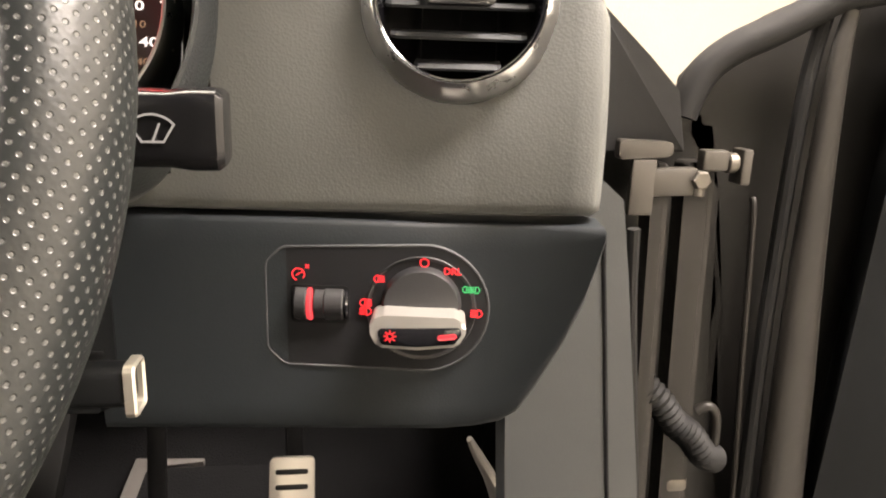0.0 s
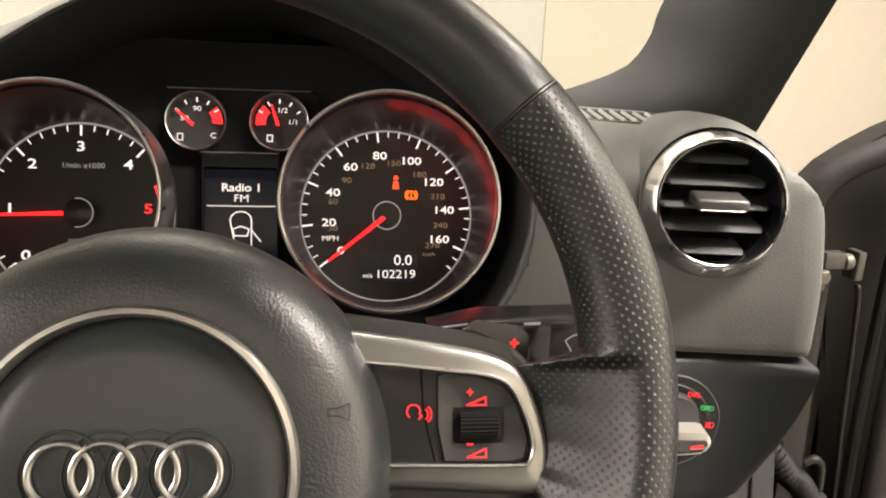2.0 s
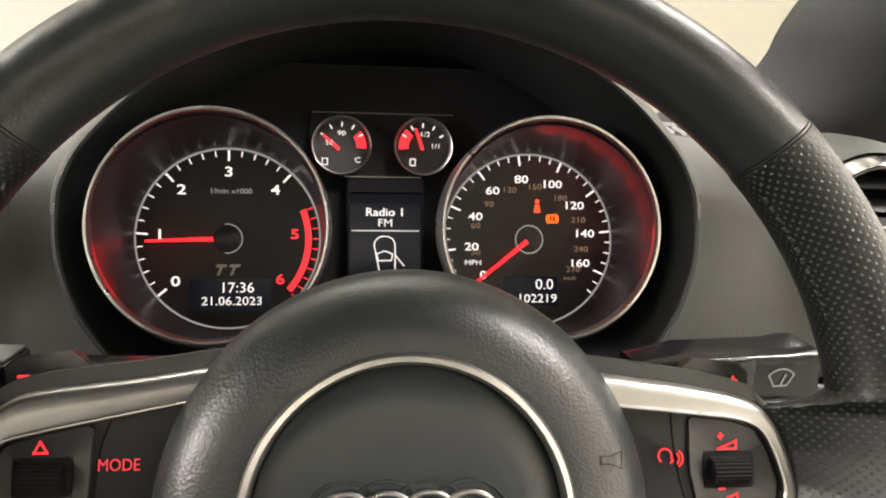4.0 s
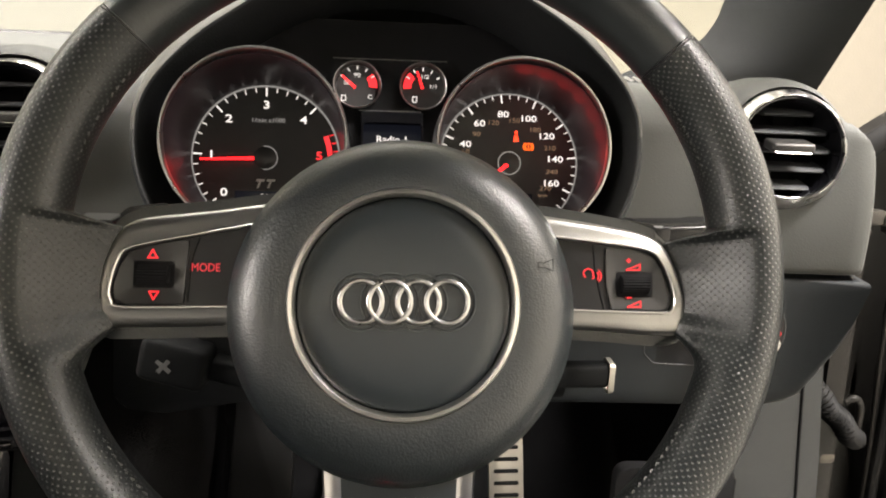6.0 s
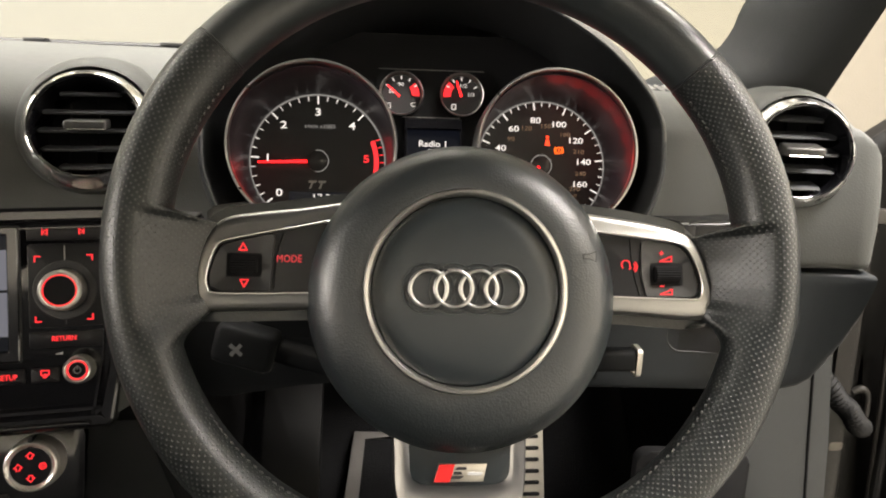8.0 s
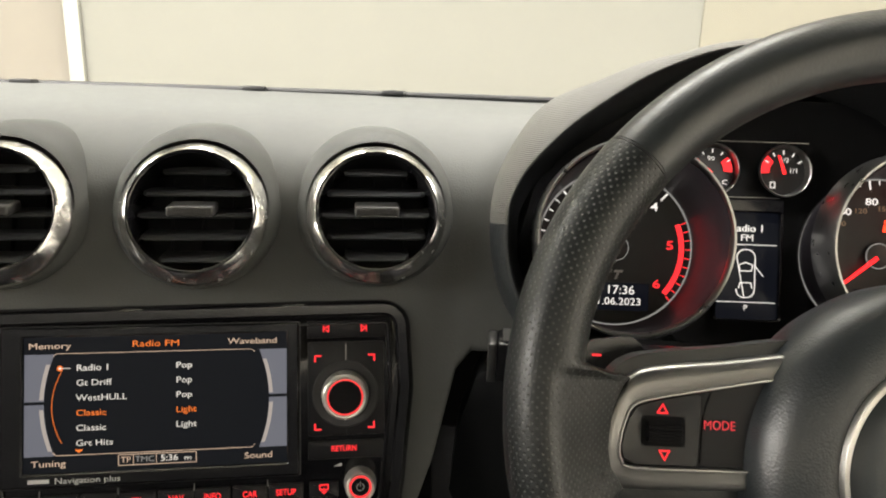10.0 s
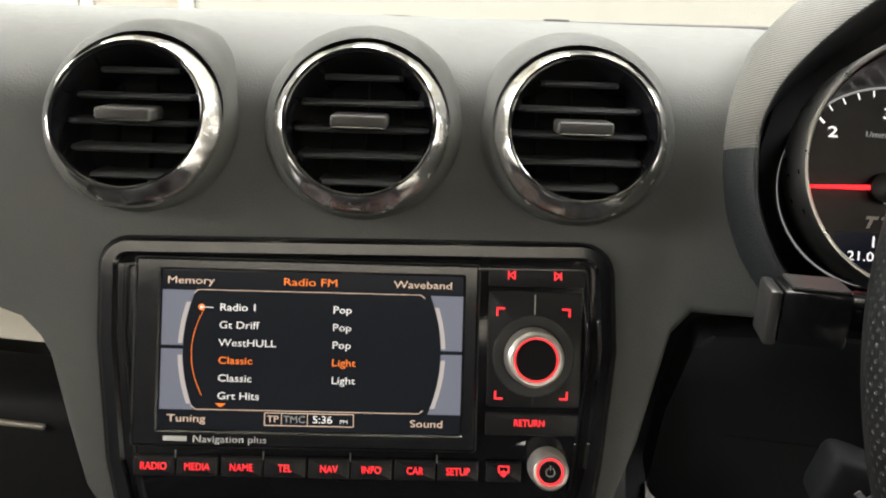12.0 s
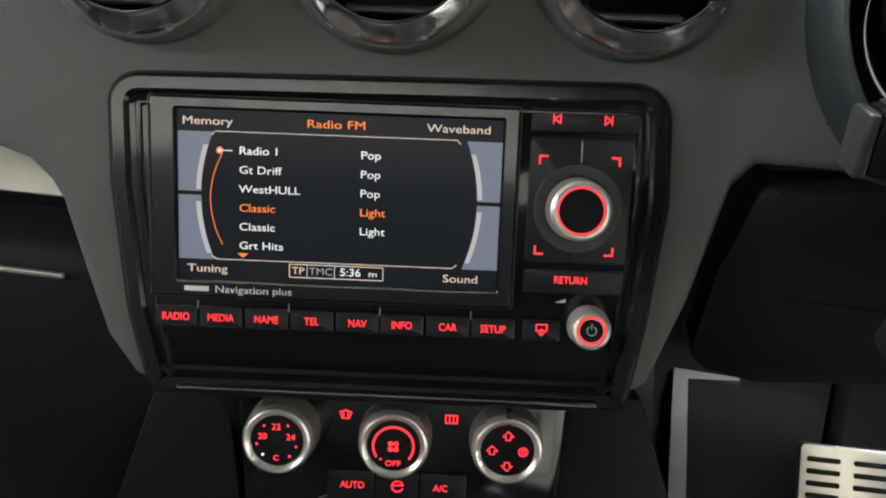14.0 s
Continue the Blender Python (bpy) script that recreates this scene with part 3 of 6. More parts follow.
for i in range(16):
    u = -0.056 + 0.0074 * i
    lo, hi = lerp(LOW_V, u) + 0.001, lerp(HIGH_V, u) - 0.001
    part("slat", moved(box(0.0016, (hi - lo) * 1.05, 0.0024, (0, 0, 0), 0.0004, 1), pose(u, (lo + hi) / 2, 0.0008, 0, 24, 22)), "slatlight", outlet)

# knee panels under the pad
EDGE = [(-0.125, -0.080), (-0.085, -0.079), (0.030, -0.0765), (0.045, -0.0740), (0.056, -0.0700), (0.0640, -0.0630), (0.0705, -0.0500), (0.0800, -0.0290), (0.0870, -0.0080), (0.0905, 0.0080), (0.0925, 0.0180)]


def knee_row(u):
    low, n, up = lerp(EDGE, u), 4.4 * max(0.0, u - 0.028) ** 2, 0.05 * max(0.0, u - 0.02)
    mid = [low + 0.004 + (0.0205 + up - low - 0.004) * i / 10 for i in range(11)]
    return [(u, low, n - 0.022), (u, low, n - 0.004), (u, low + 0.0012, n - 0.0012)] + [(u, v, n) for v in mid] + [(u, 0.0222 + up, n - 0.0008), (u, 0.0232 + up, n - 0.003), (u, 0.0234 + up, n - 0.022)]


knee = thing("knee_panel", facing(0.231, 0.1535, 0.742, -6.2, 0), "dark grey hard plastic knee panel below the dash", "panel")
us = sorted({-0.125 + 0.008 * i for i in range(20)} | {u for u, _ in EDGE} | {0.048, 0.057, 0.063, 0.070, 0.078, 0.083})
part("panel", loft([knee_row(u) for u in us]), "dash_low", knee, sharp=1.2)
# the knee panel carried on behind the wheel; near-black colour stands for shade
knee_b = thing("knee_panel", facing(-0.03, 0.172, 0.742, -3, 0), "knee panel's run under the steering column, coloured darker for shade", "panel")
part("panel", plate(rounded([(-0.150, 0.0150), (-0.1625, -0.029), (-0.1675, -0.085), (-0.132, -0.0895), (-0.072, -0.0790), (0.0, -0.0720), (0.145, -0.0700), (0.145, 0.0235), (-0.06, 0.0235)], 0.010), -0.03, 0, 0.003), "column", knee_b)
part("seam", box(0.27, 0.0012, 0.002, (0.005, -0.040, 0.0), 0), "matt", knee_b)

# ---- steering wheel ----
WHEEL = facing(0, 0.012, 0.80, -1.2, 20)
wheel = thing("steering_wheel", WHEEL, "black flat-bottomed leather steering wheel with perforated grips", "steering wheel")


def rim_point(a):
    """The rim's centre line: nearly a circle about a point above the hub, flattened at the bottom."""
    c, q = math.cos(radians(a)), math.sin(radians(a))
    u, v = -0.0018 + 0.1622 * c, 0.0189 + (0.1551 if q > 0 else 0.1604) * q
    low, k = -0.1352, 0.012
    d = v - low
    return u, low + 0.5 * (d + math.sqrt(d * d + k * k))


def rim_depth(a):
    """How far the rim's centre line stands out of the wheel's face: it dishes a little."""
    return 0.0041 - 0.0065 * math.sin(radians(a))


# how far out the spokes' ends lie, from below upwards
SPOKE_END = [(-0.040, 0.1290), (-0.018, 0.1290), (-0.0125, 0.1330), (-0.003, 0.1345), (0.012, 0.1320), (0.0265, 0.1265), (0.032, 0.1235), (0.040, 0.1230)]


def rim_section(a0, a1, name, material, r, flare=True):
    bm = bmesh.new()
    layer = bm.loops.layers.uv.new("UVMap")
    k, seg = max(8, int(abs(a1 - a0) / 0.5)), 40
    rows, run, last = [], [], None
    length = 0.0
    for i in range(k + 1):
        a = a0 + (a1 - a0) * i / k
        p, q = Vector(rim_point(a)), Vector(rim_point(a + 0.2))
        t = (q - p).normalized()
        out = Vector((t.y, -t.x))
        if last is not None:
            length += (p - last).length
        last = p
        run.append(length)
        ext = web = 0.0
        if flare:
            side = 1 if p.x > 0 else -1
            top = 0.0345 if side > 0 else 0.0385
            up, low = min(1.0, max(0.0, (top - p.y) / 0.0075)), min(1.0, max(0.0, (p.y + 0.0385) / 0.0200))
            web = up * up * (3 - 2 * up) * low * low * (3 - 2 * low)
            ext = web * max(0.004, abs(p.x) - r - lerp(SPOKE_END, p.y) + 0.0035) + 0.0015 * math.exp(-((p.y - 0.002) / 0.06) ** 2)
        row = []
        for j in range(seg):
            c = 2 * math.pi * j / seg
            x, n = r * math.cos(c), 1.16 * r * math.sin(c)
            if x < 0:
                # the leather runs down in a hollow from the rim to the spoke's end
                q = -x / r
                n = n * (1 - 0.55 * web * q * q) - 0.0145 * web * q * q
                x -= ext * q ** (1 + 2 * web)
            row.append(bm.verts.new((p.x + out.x * x, p.y + out.y * x, n + rim_depth(a))))
        rows.append(row)
    girth = []
    for row in rows:
        g = [0.0]
        for j in range(seg):
            g.append(g[-1] + (row[(j + 1) % seg].co - row[j].co).length)
        girth.append(g)
    for i in range(k):
        for j in range(seg):
            j2 = (j + 1) % seg
            f = bm.faces.new((rows[i][j], rows[i][j2], rows[i + 1][j2], rows[i + 1][j]))
            for loop, (ii, jj) in zip(f.loops, ((i, j), (i, j + 1), (i + 1, j + 1), (i + 1, j))):
                loop[layer].uv = (run[ii], girth[ii][jj])
    for row, turn in ((rows[0], 1), (rows[-1], -1)):
        bm.faces.new(row[::turn])
    return part(name, bm, material, wheel)


rim_section(39.0, 139.9, "rim_top", "leather", 0.0147, False)
rim_section(-61.5, 38.4, "rim_grip", "perf", 0.0150)
rim_section(140.5, 242.6, "rim_grip", "perf", 0.0150)
rim_section(243.2, 297.8, "rim_bottom", "leather", 0.0139, False)
for a in (38.7, 140.2, 242.9, 298.2):
    u, v = rim_point(a)
    u2, v2 = rim_point(a + 0.5)
    t = Vector((u2 - u, v2 - v, 0)).normalized()
    m = Matrix(((t.y, 0, t.x, u), (-t.x, 0, t.y, v), (0, 1.16, 0, rim_depth(a)), (0, 0, 0, 1)))
    part("seam_stitch", moved(lathe([(0.0130, -0.0008), (0.0149, -0.0004), (0.0149, 0.0004), (0.0130, 0.0008)], 28, True), m), "black", wheel)

# stitches along the inner side of the grips
bits = []
for side in (1, -1):
    for i in range(60):
        a = -60 + 1.6 * i
        if -30 < a < 16 or a > 37:
            continue
        a = a if side > 0 else 180 - a
        u, v = rim_point(a)
        d = Vector((u, v)).normalized()
        c = Vector((u, v)) - d * 0.0147
        bits.append(box(0.0012, 0.0022, 0.0012, (c.x, c.y, 0.004 + rim_depth(a)), 0.0003, 1, pose(0, 0, 0, 0, 0, a + 20)))
tagged(part("stitching", join(*bits), "tab", wheel), kind="stuff")

# hub
cover = part("airbag_cover", lathe([(0.0001, -0.012), (0.066, -0.012), (0.0785, -0.032), (0.0808, -0.022), (0.0808, -0.010), (0.0788, -0.0005), (0.0740, 0.0065), (0.0670, 0.0110), (0.0570, 0.0132), (0.0512, 0.0128), (0.0508, 0.008), (0.0001, 0.008)], 96, at=(-0.0004, -0.0038, 0)), "hub", wheel, "grained black airbag cover")
for v in cover.data.vertices:
    v.co.y -= 0.0030 * min(1.0, max(0.0, (math.hypot(v.co.x, v.co.y + 0.0038) - 0.053) / 0.024))
part("hub_ring", lathe([(0.0474, 0.0105), (0.0476, 0.0140), (0.0486, 0.0154), (0.0502, 0.0152), (0.0511, 0.0138), (0.0513, 0.0105)], 96, True, at=(-0.0004, -0.0038, 0)), "ring", wheel, "satin silver ring")
pad = part("centre_pad", lathe([(0.0001, 0.0128), (0.020, 0.0127), (0.036, 0.0121), (0.0450, 0.0113), (0.0473, 0.0095)], 96, at=(-0.0004, -0.0038, 0)), "pad", wheel)
emblem = part("emblem_recess", join(*[lathe([(0.0001, 0.0124), (0.0118, 0.0124), (0.0122, 0.0133), (0.0128, 0.0133), (0.0131, 0.0120)], 40, at=(-0.0187 + 0.01247 * i - 0.0008, -0.003, 0)) for i in range(4)]), "pad", wheel)
for i in range(4):
    part("emblem_ring", lathe([(0.0080 + 0.0011 + 0.0011 * math.cos(c), 0.0139 + 0.0011 * math.sin(c) * 0.9 + 0.0003 * (i % 2)) for c in [2 * math.pi * k / 10 for k in range(10)]], 48, True, at=(-0.0187 + 0.01247 * i - 0.0008, -0.003, 0)), "bezel", wheel, "satin silver ring")
words("AIRBAG", 0.0050, (0, -0.0690), "matt", wheel, n=0.0107, wide=1.2)
part("horn_mark", moved(strokes([[(-0.0035, 0.0012), (-0.0005, 0.0012), (0.0030, 0.0026), (0.0030, -0.0026), (-0.0005, -0.0012), (-0.0035, -0.0012)]], 0.0004, 0, True), Matrix.Translation((0.0625, 0.014, 0.0122))), "hub", wheel)

# side spokes with their switches
SPOKE = {1: [(0.050, 0.0400), (0.0645, 0.0388), (0.0785, 0.0370), (0.0958, 0.0345), (0.1135, 0.0308), (0.1238, 0.0250), (0.1304, 0.0120), (0.1338, -0.0030), (0.1325, -0.0125), (0.1268, -0.0180), (0.0880, -0.0155), (0.050, -0.0140)],
         -1: [(-0.050, 0.0435), (-0.0660, 0.0415), (-0.0850, 0.0386), (-0.1100, 0.0356), (-0.1225, 0.0330), (-0.1297, 0.0265), (-0.1352, 0.0130), (-0.1366, -0.0020), (-0.1350, -0.0120), (-0.1322, -0.0152), (-0.0825, -0.0142), (-0.050, -0.0136)]}
SWITCHES = {1: [(0.062, 0.0293), (0.0722, 0.0281), (0.0840, 0.0269), (0.0957, 0.0256), (0.1114, 0.0236), (0.1193, 0.0204), (0.1240, 0.0130), (0.1278, 0.0010), (0.1264, -0.0058), (0.1205, -0.0071), (0.0884, -0.0064), (0.062, -0.0055)],
            -1: [(-0.062, 0.0328), (-0.0738, 0.0307), (-0.0968, 0.0262), (-0.1138, 0.0228), (-0.1248, 0.0194), (-0.1286, 0.0128), (-0.1309, 0.0026), (-0.1300, -0.0030), (-0.1240, -0.0061), (-0.0827, -0.0056), (-0.062, -0.0050)]}
# the parting line between the two switches, and the roller's middle
SPLIT = {1: [(0.0893, 0.0252), (0.0903, 0.0130), (0.0918, 0.0045), (0.0948, -0.0070)], -1: [(-0.0930, 0.0262), (-0.0955, 0.0190), (-0.0968, 0.0121), (-0.0976, -0.0035)]}
ROLLER = {1: (0.1092, 0.0062), -1: (-0.1126, 0.0086)}


def fluted(r, length, teeth):
    """A roller along u with fine grooves round it."""
    rows = []
    for x, k in ((-0.5, 0.80), (-0.46, 0.97), (0.46, 0.97), (0.5, 0.80)):
        rows.append([(x * length, r * k * (1.0 if j % 4 < 2 else 0.90) * math.cos(math.pi * j / (2 * teeth)), r * k * (1.0 if j % 4 < 2 else 0.90) * math.sin(math.pi * j / (2 * teeth))) for j in range(4 * teeth)])
    bm = loft(rows, True)
    bm.verts.ensure_lookup_table()
    k = len(rows[0])
    bm.faces.new(bm.verts[:k])
    bm.faces.new(bm.verts[-k:][::-1])
    return bm


DISH = {1: [(0.0950, 0.0243), (0.1105, 0.0226), (0.1180, 0.0195), (0.1225, 0.0130), (0.1262, 0.0010), (0.1250, -0.0048), (0.1205, -0.0060), (0.0975, -0.0056), (0.0950, 0.0060)],
        -1: [(-0.0975, 0.0248), (-0.1140, 0.0216), (-0.1236, 0.0185), (-0.1274, 0.0120), (-0.1298, 0.0025), (-0.1290, -0.0026), (-0.1238, -0.0050), (-0.0990, -0.0046), (-0.0982, 0.0100)]}


def reach(line, cu, cv, a):
    """Distance from (cu, cv) to a closed outline in the direction a."""
    du, dv, best = math.cos(a), math.sin(a), 0.0
    for (u0, v0), (u1, v1) in zip(line, line[1:] + line[:1]):
        det = du * (v0 - v1) - dv * (u0 - u1)
        if abs(det) > 1e-12:
            t = ((u0 - cu) * (v0 - v1) - (v0 - cv) * (u0 - u1)) / det
            k = (du * (v0 - cv) - dv * (u0 - cu)) / det
            if t > 0 and -1e-6 <= k <= 1 + 1e-6:
                best = max(best, t)
    return best


def dish(line, cu, cv):
    """The sloping surround that leads the thumb down to a roller."""
    well = [(cu - 0.0090, cv - 0.0062), (cu + 0.0090, cv - 0.0062), (cu + 0.0090, cv + 0.0062), (cu - 0.0090, cv + 0.0062)]
    rows = []
    for grow, n, edge in ((0.0, -0.0060, 1), (0.0, -0.0042, 1), (-0.0003, -0.0039, 1), (0.0, -0.0050, 0)):
        row = []
        for j in range(72):
            a = 2 * math.pi * j / 72
            d = reach(line if edge else well, cu, cv, a) + grow
            row.append((cu + d * math.cos(a), cv + d * math.sin(a), n))
        rows.append(row)
    return loft(rows, True)


def side_spoke(sign):
    o, i = [p[::-1] if sign > 0 else p for p in (smooth_line([(u, v, 0) for u, v in SPOKE[sign]], 4), smooth_line([(u, v, 0) for u, v in SWITCHES[sign]], 4))]
    o, i = [(p[0], p[1]) for p in o], [(p[0], p[1]) for p in i]
    part("spoke_core", plate(inset(o, -0.0052), -0.024, -0.0098, 0.0045, 3), "leather", wheel, "black leather shoulder round the spoke")
    mid = [[(a[0] + (b[0] - a[0]) * t, a[1] + (b[1] - a[1]) * t, n) for a, b in zip(o, i)] for t, n in ((0, -0.014), (0, -0.0070), (0.04, -0.0053), (0.12, -0.0040), (0.24, -0.0033), (0.5, -0.0028), (0.88, -0.0026), (0.96, -0.0023), (1, -0.0030), (1, -0.014))]
    part("spoke_trim", loft(mid, True), "satin", wheel, "satin silver spoke trim", sharp=0.9)
    part("trim_edge", frame_ring(inset(i, -0.0006), inset(i, 0.0006), -0.012, -0.0017, 0.0004), "bezel", wheel, "thin bright trim edge")
    part("switch_panel", plate(inset(i, 0.0006), -0.012, -0.0052, 0.0008), "button", wheel)
    part("switch_split", sweep([(u, v, -0.0052) for u, v in SPLIT[sign]], 0.0004, 6), "matt", wheel)
    ru, rv = ROLLER[sign]
    part("roller_dish", dish(DISH[sign], ru, rv), "dish", wheel)
    part("roller_well", plate(rounded([(ru - 0.0088, rv - 0.0060), (ru + 0.0088, rv - 0.0060), (ru + 0.0088, rv + 0.0060), (ru - 0.0088, rv + 0.0060)], 0.002), -0.0056, -0.0048, 0.0003), "matt", wheel)
    part("scroll_roller", moved(fluted(0.0046, 0.0140, 20), Matrix.Translation((ru, rv, -0.0048))), "matt", wheel, "ribbed black scroll roller")


side_spoke(1)
side_spoke(-1)
words("MODE", 0.0037, (-0.0900, 0.0118), "dimred", wheel, n=-0.0046, wide=0.85, bold=0.00010)
part("arrow_mark", moved(strokes([[(-0.0020, -0.0015), (0.0020, -0.0015), (0, 0.0020)]], 0.0006, 0, True), pose(-0.1132, 0.0176, -0.0041, 6, 0, 0)), "red", wheel)
part("arrow_mark", moved(strokes([[(-0.0020, 0.0015), (0.0020, 0.0015), (0, -0.0020)]], 0.0006, 0, True), pose(-0.1122, -0.0006, -0.0042, -6, 0, 0)), "red", wheel)
for sy, sgn in ((0.0146, "+"), (-0.0030, "-")):
    part("volume_mark", moved(strokes([[(-0.0042, -0.0014), (0.0022, -0.0014), (0.0022, 0.0013)]], 0.0006, 0, True), pose(0.1095, sy, -0.0041, 5 if sgn == "+" else -6, 0, 0)), "red", wheel)
    part("volume_sign", join(*[box(w, h, 0.0003, (0.1062, sy + 0.0030, -0.0038)) for w, h in (((0.0023, 0.0006), (0.0006, 0.0023)) if sgn == "+" else ((0.0023, 0.0006),))]), "red", wheel)
part("voice_mark", moved(join(strokes([arc_line((0, 0), 0.0023, -20, 230, 12), [(0.0021, -0.0009), (0.0028, -0.0015), (0.0019, -0.0024)], arc_line((0.0030, -0.0010), 0.0020, -50, 50, 6), arc_line((0.0030, -0.0010), 0.0032, -50, 50, 6)], 0.0005)), Matrix.Translation((0.0868, 0.0112, -0.0046))), "red", wheel)

# lower spoke with its badge
LOW_OUT = smooth_line([(-0.0395, -0.060, 0), (-0.0385, -0.075, 0), (-0.0375, -0.090, 0), (-0.0372, -0.104, 0), (-0.0345, -0.1150, 0), (-0.0270, -0.1215, 0), (-0.0120, -0.1245, 0), (0.0110, -0.1245, 0), (0.0260, -0.1215, 0), (0.0335, -0.1150, 0), (0.0360, -0.104, 0), (0.0363, -0.090, 0), (0.0372, -0.075, 0), (0.0382, -0.060, 0)], 3)
LOW_IN = smooth_line([(-0.0300, -0.060, 0), (-0.0292, -0.075, 0), (-0.0285, -0.090, 0), (-0.0280, -0.098, 0), (-0.0255, -0.1030, 0), (-0.0190, -0.1048, 0), (-0.0090, -0.1052, 0), (0.0080, -0.1052, 0), (0.0180, -0.1048, 0), (0.0245, -0.1030, 0), (0.0268, -0.098, 0), (0.0273, -0.090, 0), (0.0280, -0.075, 0), (0.0288, -0.060, 0)], 3)
LOW_OUT, LOW_IN = [[(p[0] * 0.925 - 0.0010, p[1] + 0.0030 * min(1.0, max(0.0, (-0.075 - p[1]) / 0.02)), 0) for p in line] for line in (LOW_OUT, LOW_IN)]
rows = [[(p[0] + (q[0] - p[0]) * t, p[1] + (q[1] - p[1]) * t, n) for p, q in zip(LOW_OUT, LOW_IN)] for t, n in ((0, -0.022), (0, -0.0060), (0.05, -0.0040), (0.14, -0.0030), (0.30, -0.0036), (0.6, -0.0048), (0.9, -0.0046), (1, -0.0040), (1, -0.014))]
part("lower_spoke", loft(rows, True), "spoke", wheel, "satin silver lower spoke", sharp=0.9)
part("badge_plate", plate([(p[0], p[1]) for p in LOW_IN], -0.010, -0.0036, 0.0006), "pad", wheel)
part("badge", plate([(-0.0150, -0.1000), (0.0100, -0.1000), (0.0122, -0.0912), (-0.0122, -0.0912)], -0.0036, -0.0020, 0.0002), "alu", wheel, "small silver and red badge")
part("badge_red_field", plate([(-0.0150, -0.1000), (-0.0068, -0.1000), (-0.0042, -0.0912), (-0.0122, -0.0912)], -0.0020, -0.0016), "badge_red", wheel)
part("badge_mark", join(plate([(-0.0064, -0.0985), (-0.0016, -0.0985), (0.0004, -0.0970), (-0.0060, -0.0970)], -0.0020, -0.0015), plate([(-0.0050, -0.0963), (-0.0004, -0.0963), (-0.0012, -0.0948), (-0.0046, -0.0948)], -0.0020, -0.0015), plate([(-0.0040, -0.0940), (0.0016, -0.0940), (0.0016, -0.0926), (-0.0028, -0.0926)], -0.0020, -0.0015)), "black", wheel)
part("badge_mark", plate([(0.0022, -0.0968), (0.0094, -0.0968), (0.0098, -0.0952), (0.0026, -0.0952)], -0.0020, -0.0016), "print_grey", wheel)

# shift paddles behind the spokes
PADDLE = [(0.106, 0.018), (0.1100, 0.0345), (0.1138, 0.0420), (0.1185, 0.0458), (0.1358, 0.0434), (0.1400, 0.0400), (0.1407, 0.0180)]
for sign, mark, du, dv in ((-1, "-", 0.0, 0.0), (1, "+", -0.0055, -0.0040)):
    o = rounded([(sign * (u + du), v + dv) for u, v in PADDLE], [0, 0.004, 0.004, 0.003, 0.004, 0.002, 0])
    o = o if sign < 0 else o[::-1]
    paddle = part("shift_paddle", plate(o, -0.041, -0.036, 0.0016), "paddle", wheel, "dark shift paddle with a red mark")
    part("paddle_mark", join(*[box(w, h, 0.0003, (sign * (0.1342 + du), 0.0365 + dv, -0.0359)) for w, h in (((0.0036, 0.0010), (0.0010, 0.0036)) if mark == "+" else ((0.0042, 0.0010),))]), "red", paddle)

# ---- steering column, stalks and key ----
column = thing("steering_column", facing(0, 0.10, 0.762, 0, 20), "black plastic steering column shroud behind the wheel", "steering column")
part("shroud", plate(rounded([(-0.062, -0.055), (0.062, -0.055), (0.080, -0.01), (0.070, 0.034), (-0.070, 0.034), (-0.080, -0.01)], 0.018), -0.16, 0.03, 0.010, 3), "column", column)
stalk_r = thing("wiper_stalk", pose(0.1430, 0.083, 0.8095, 0, 0, 4), "black wiper stalk with white symbols", "stalk")
part("arm", box(0.10, 0.016, 0.012, (-0.075, 0.004, -0.004), 0.004, 3), "stalk", stalk_r)
GRIP_R = [(-0.046, 0.70), (-0.040, 0.76), (-0.022, 1.0), (0.022, 1.0), (0.029, 1.08), (0.036, 1.08), (0.038, 0.95)]
part("grip", loft([[(x, 0.0120 * k * math.copysign(abs(math.cos(a)) ** 0.35, math.cos(a)), 0.0112 * k * math.copysign(abs(math.sin(a)) ** 0.35, math.sin(a))) for a in [2 * math.pi * (j + 0.5) / 32 for j in range(32)]] for x, k in [(-0.046, 0.01)] + GRIP_R + [(0.0385, 0.01)]], True), "stalk", stalk_r, "gloss black grip")
sm = part("wiper_mark", strokes([[(-0.006, 0.001), (-0.003, -0.004), (0.003, -0.004), (0.006, 0.001)], arc_line((0, -0.004), 0.0078, 40, 140, 8), [(0, -0.004), (0.002, 0.001)]], 0.0006), "dimwhite", stalk_r)
sm.matrix_basis = pose(0.0185, -0.0124, 0.001, 90, 0, 0)
part("mark_bar", box(0.007, 0.0004, 0.0010, (-0.003, -0.0124, 0.0105)), "dimwhite", stalk_r)
part("rocker", box(0.017, 0.003, 0.018, (-0.003, -0.0118, 0.0005), 0.0012, 2), "stalk", stalk_r, "small black rocker")
part("mark_bar", box(0.0006, 0.0004, 0.012, (-0.0125, -0.0124, -0.001)), "dimwhite", stalk_r)
stalk_l = thing("indicator_stalk", pose(-0.150, 0.097, 0.803, 0, 0, -4), "black indicator stalk with a flat grey end", "stalk")
part("arm", box(0.12, 0.018, 0.016, (0.055, 0.004, 0), 0.005, 3), "stalk", stalk_l)
part("grip", box(0.024, 0.020, 0.0215, (-0.014, 0, 0.0006), 0.002, 2), "stalk", stalk_l)
part("top_strip", box(0.020, 0.017, 0.0012, (-0.013, 0, 0.0119), 0.0004, 1), "stalk_grey", stalk_l, "grey strip")
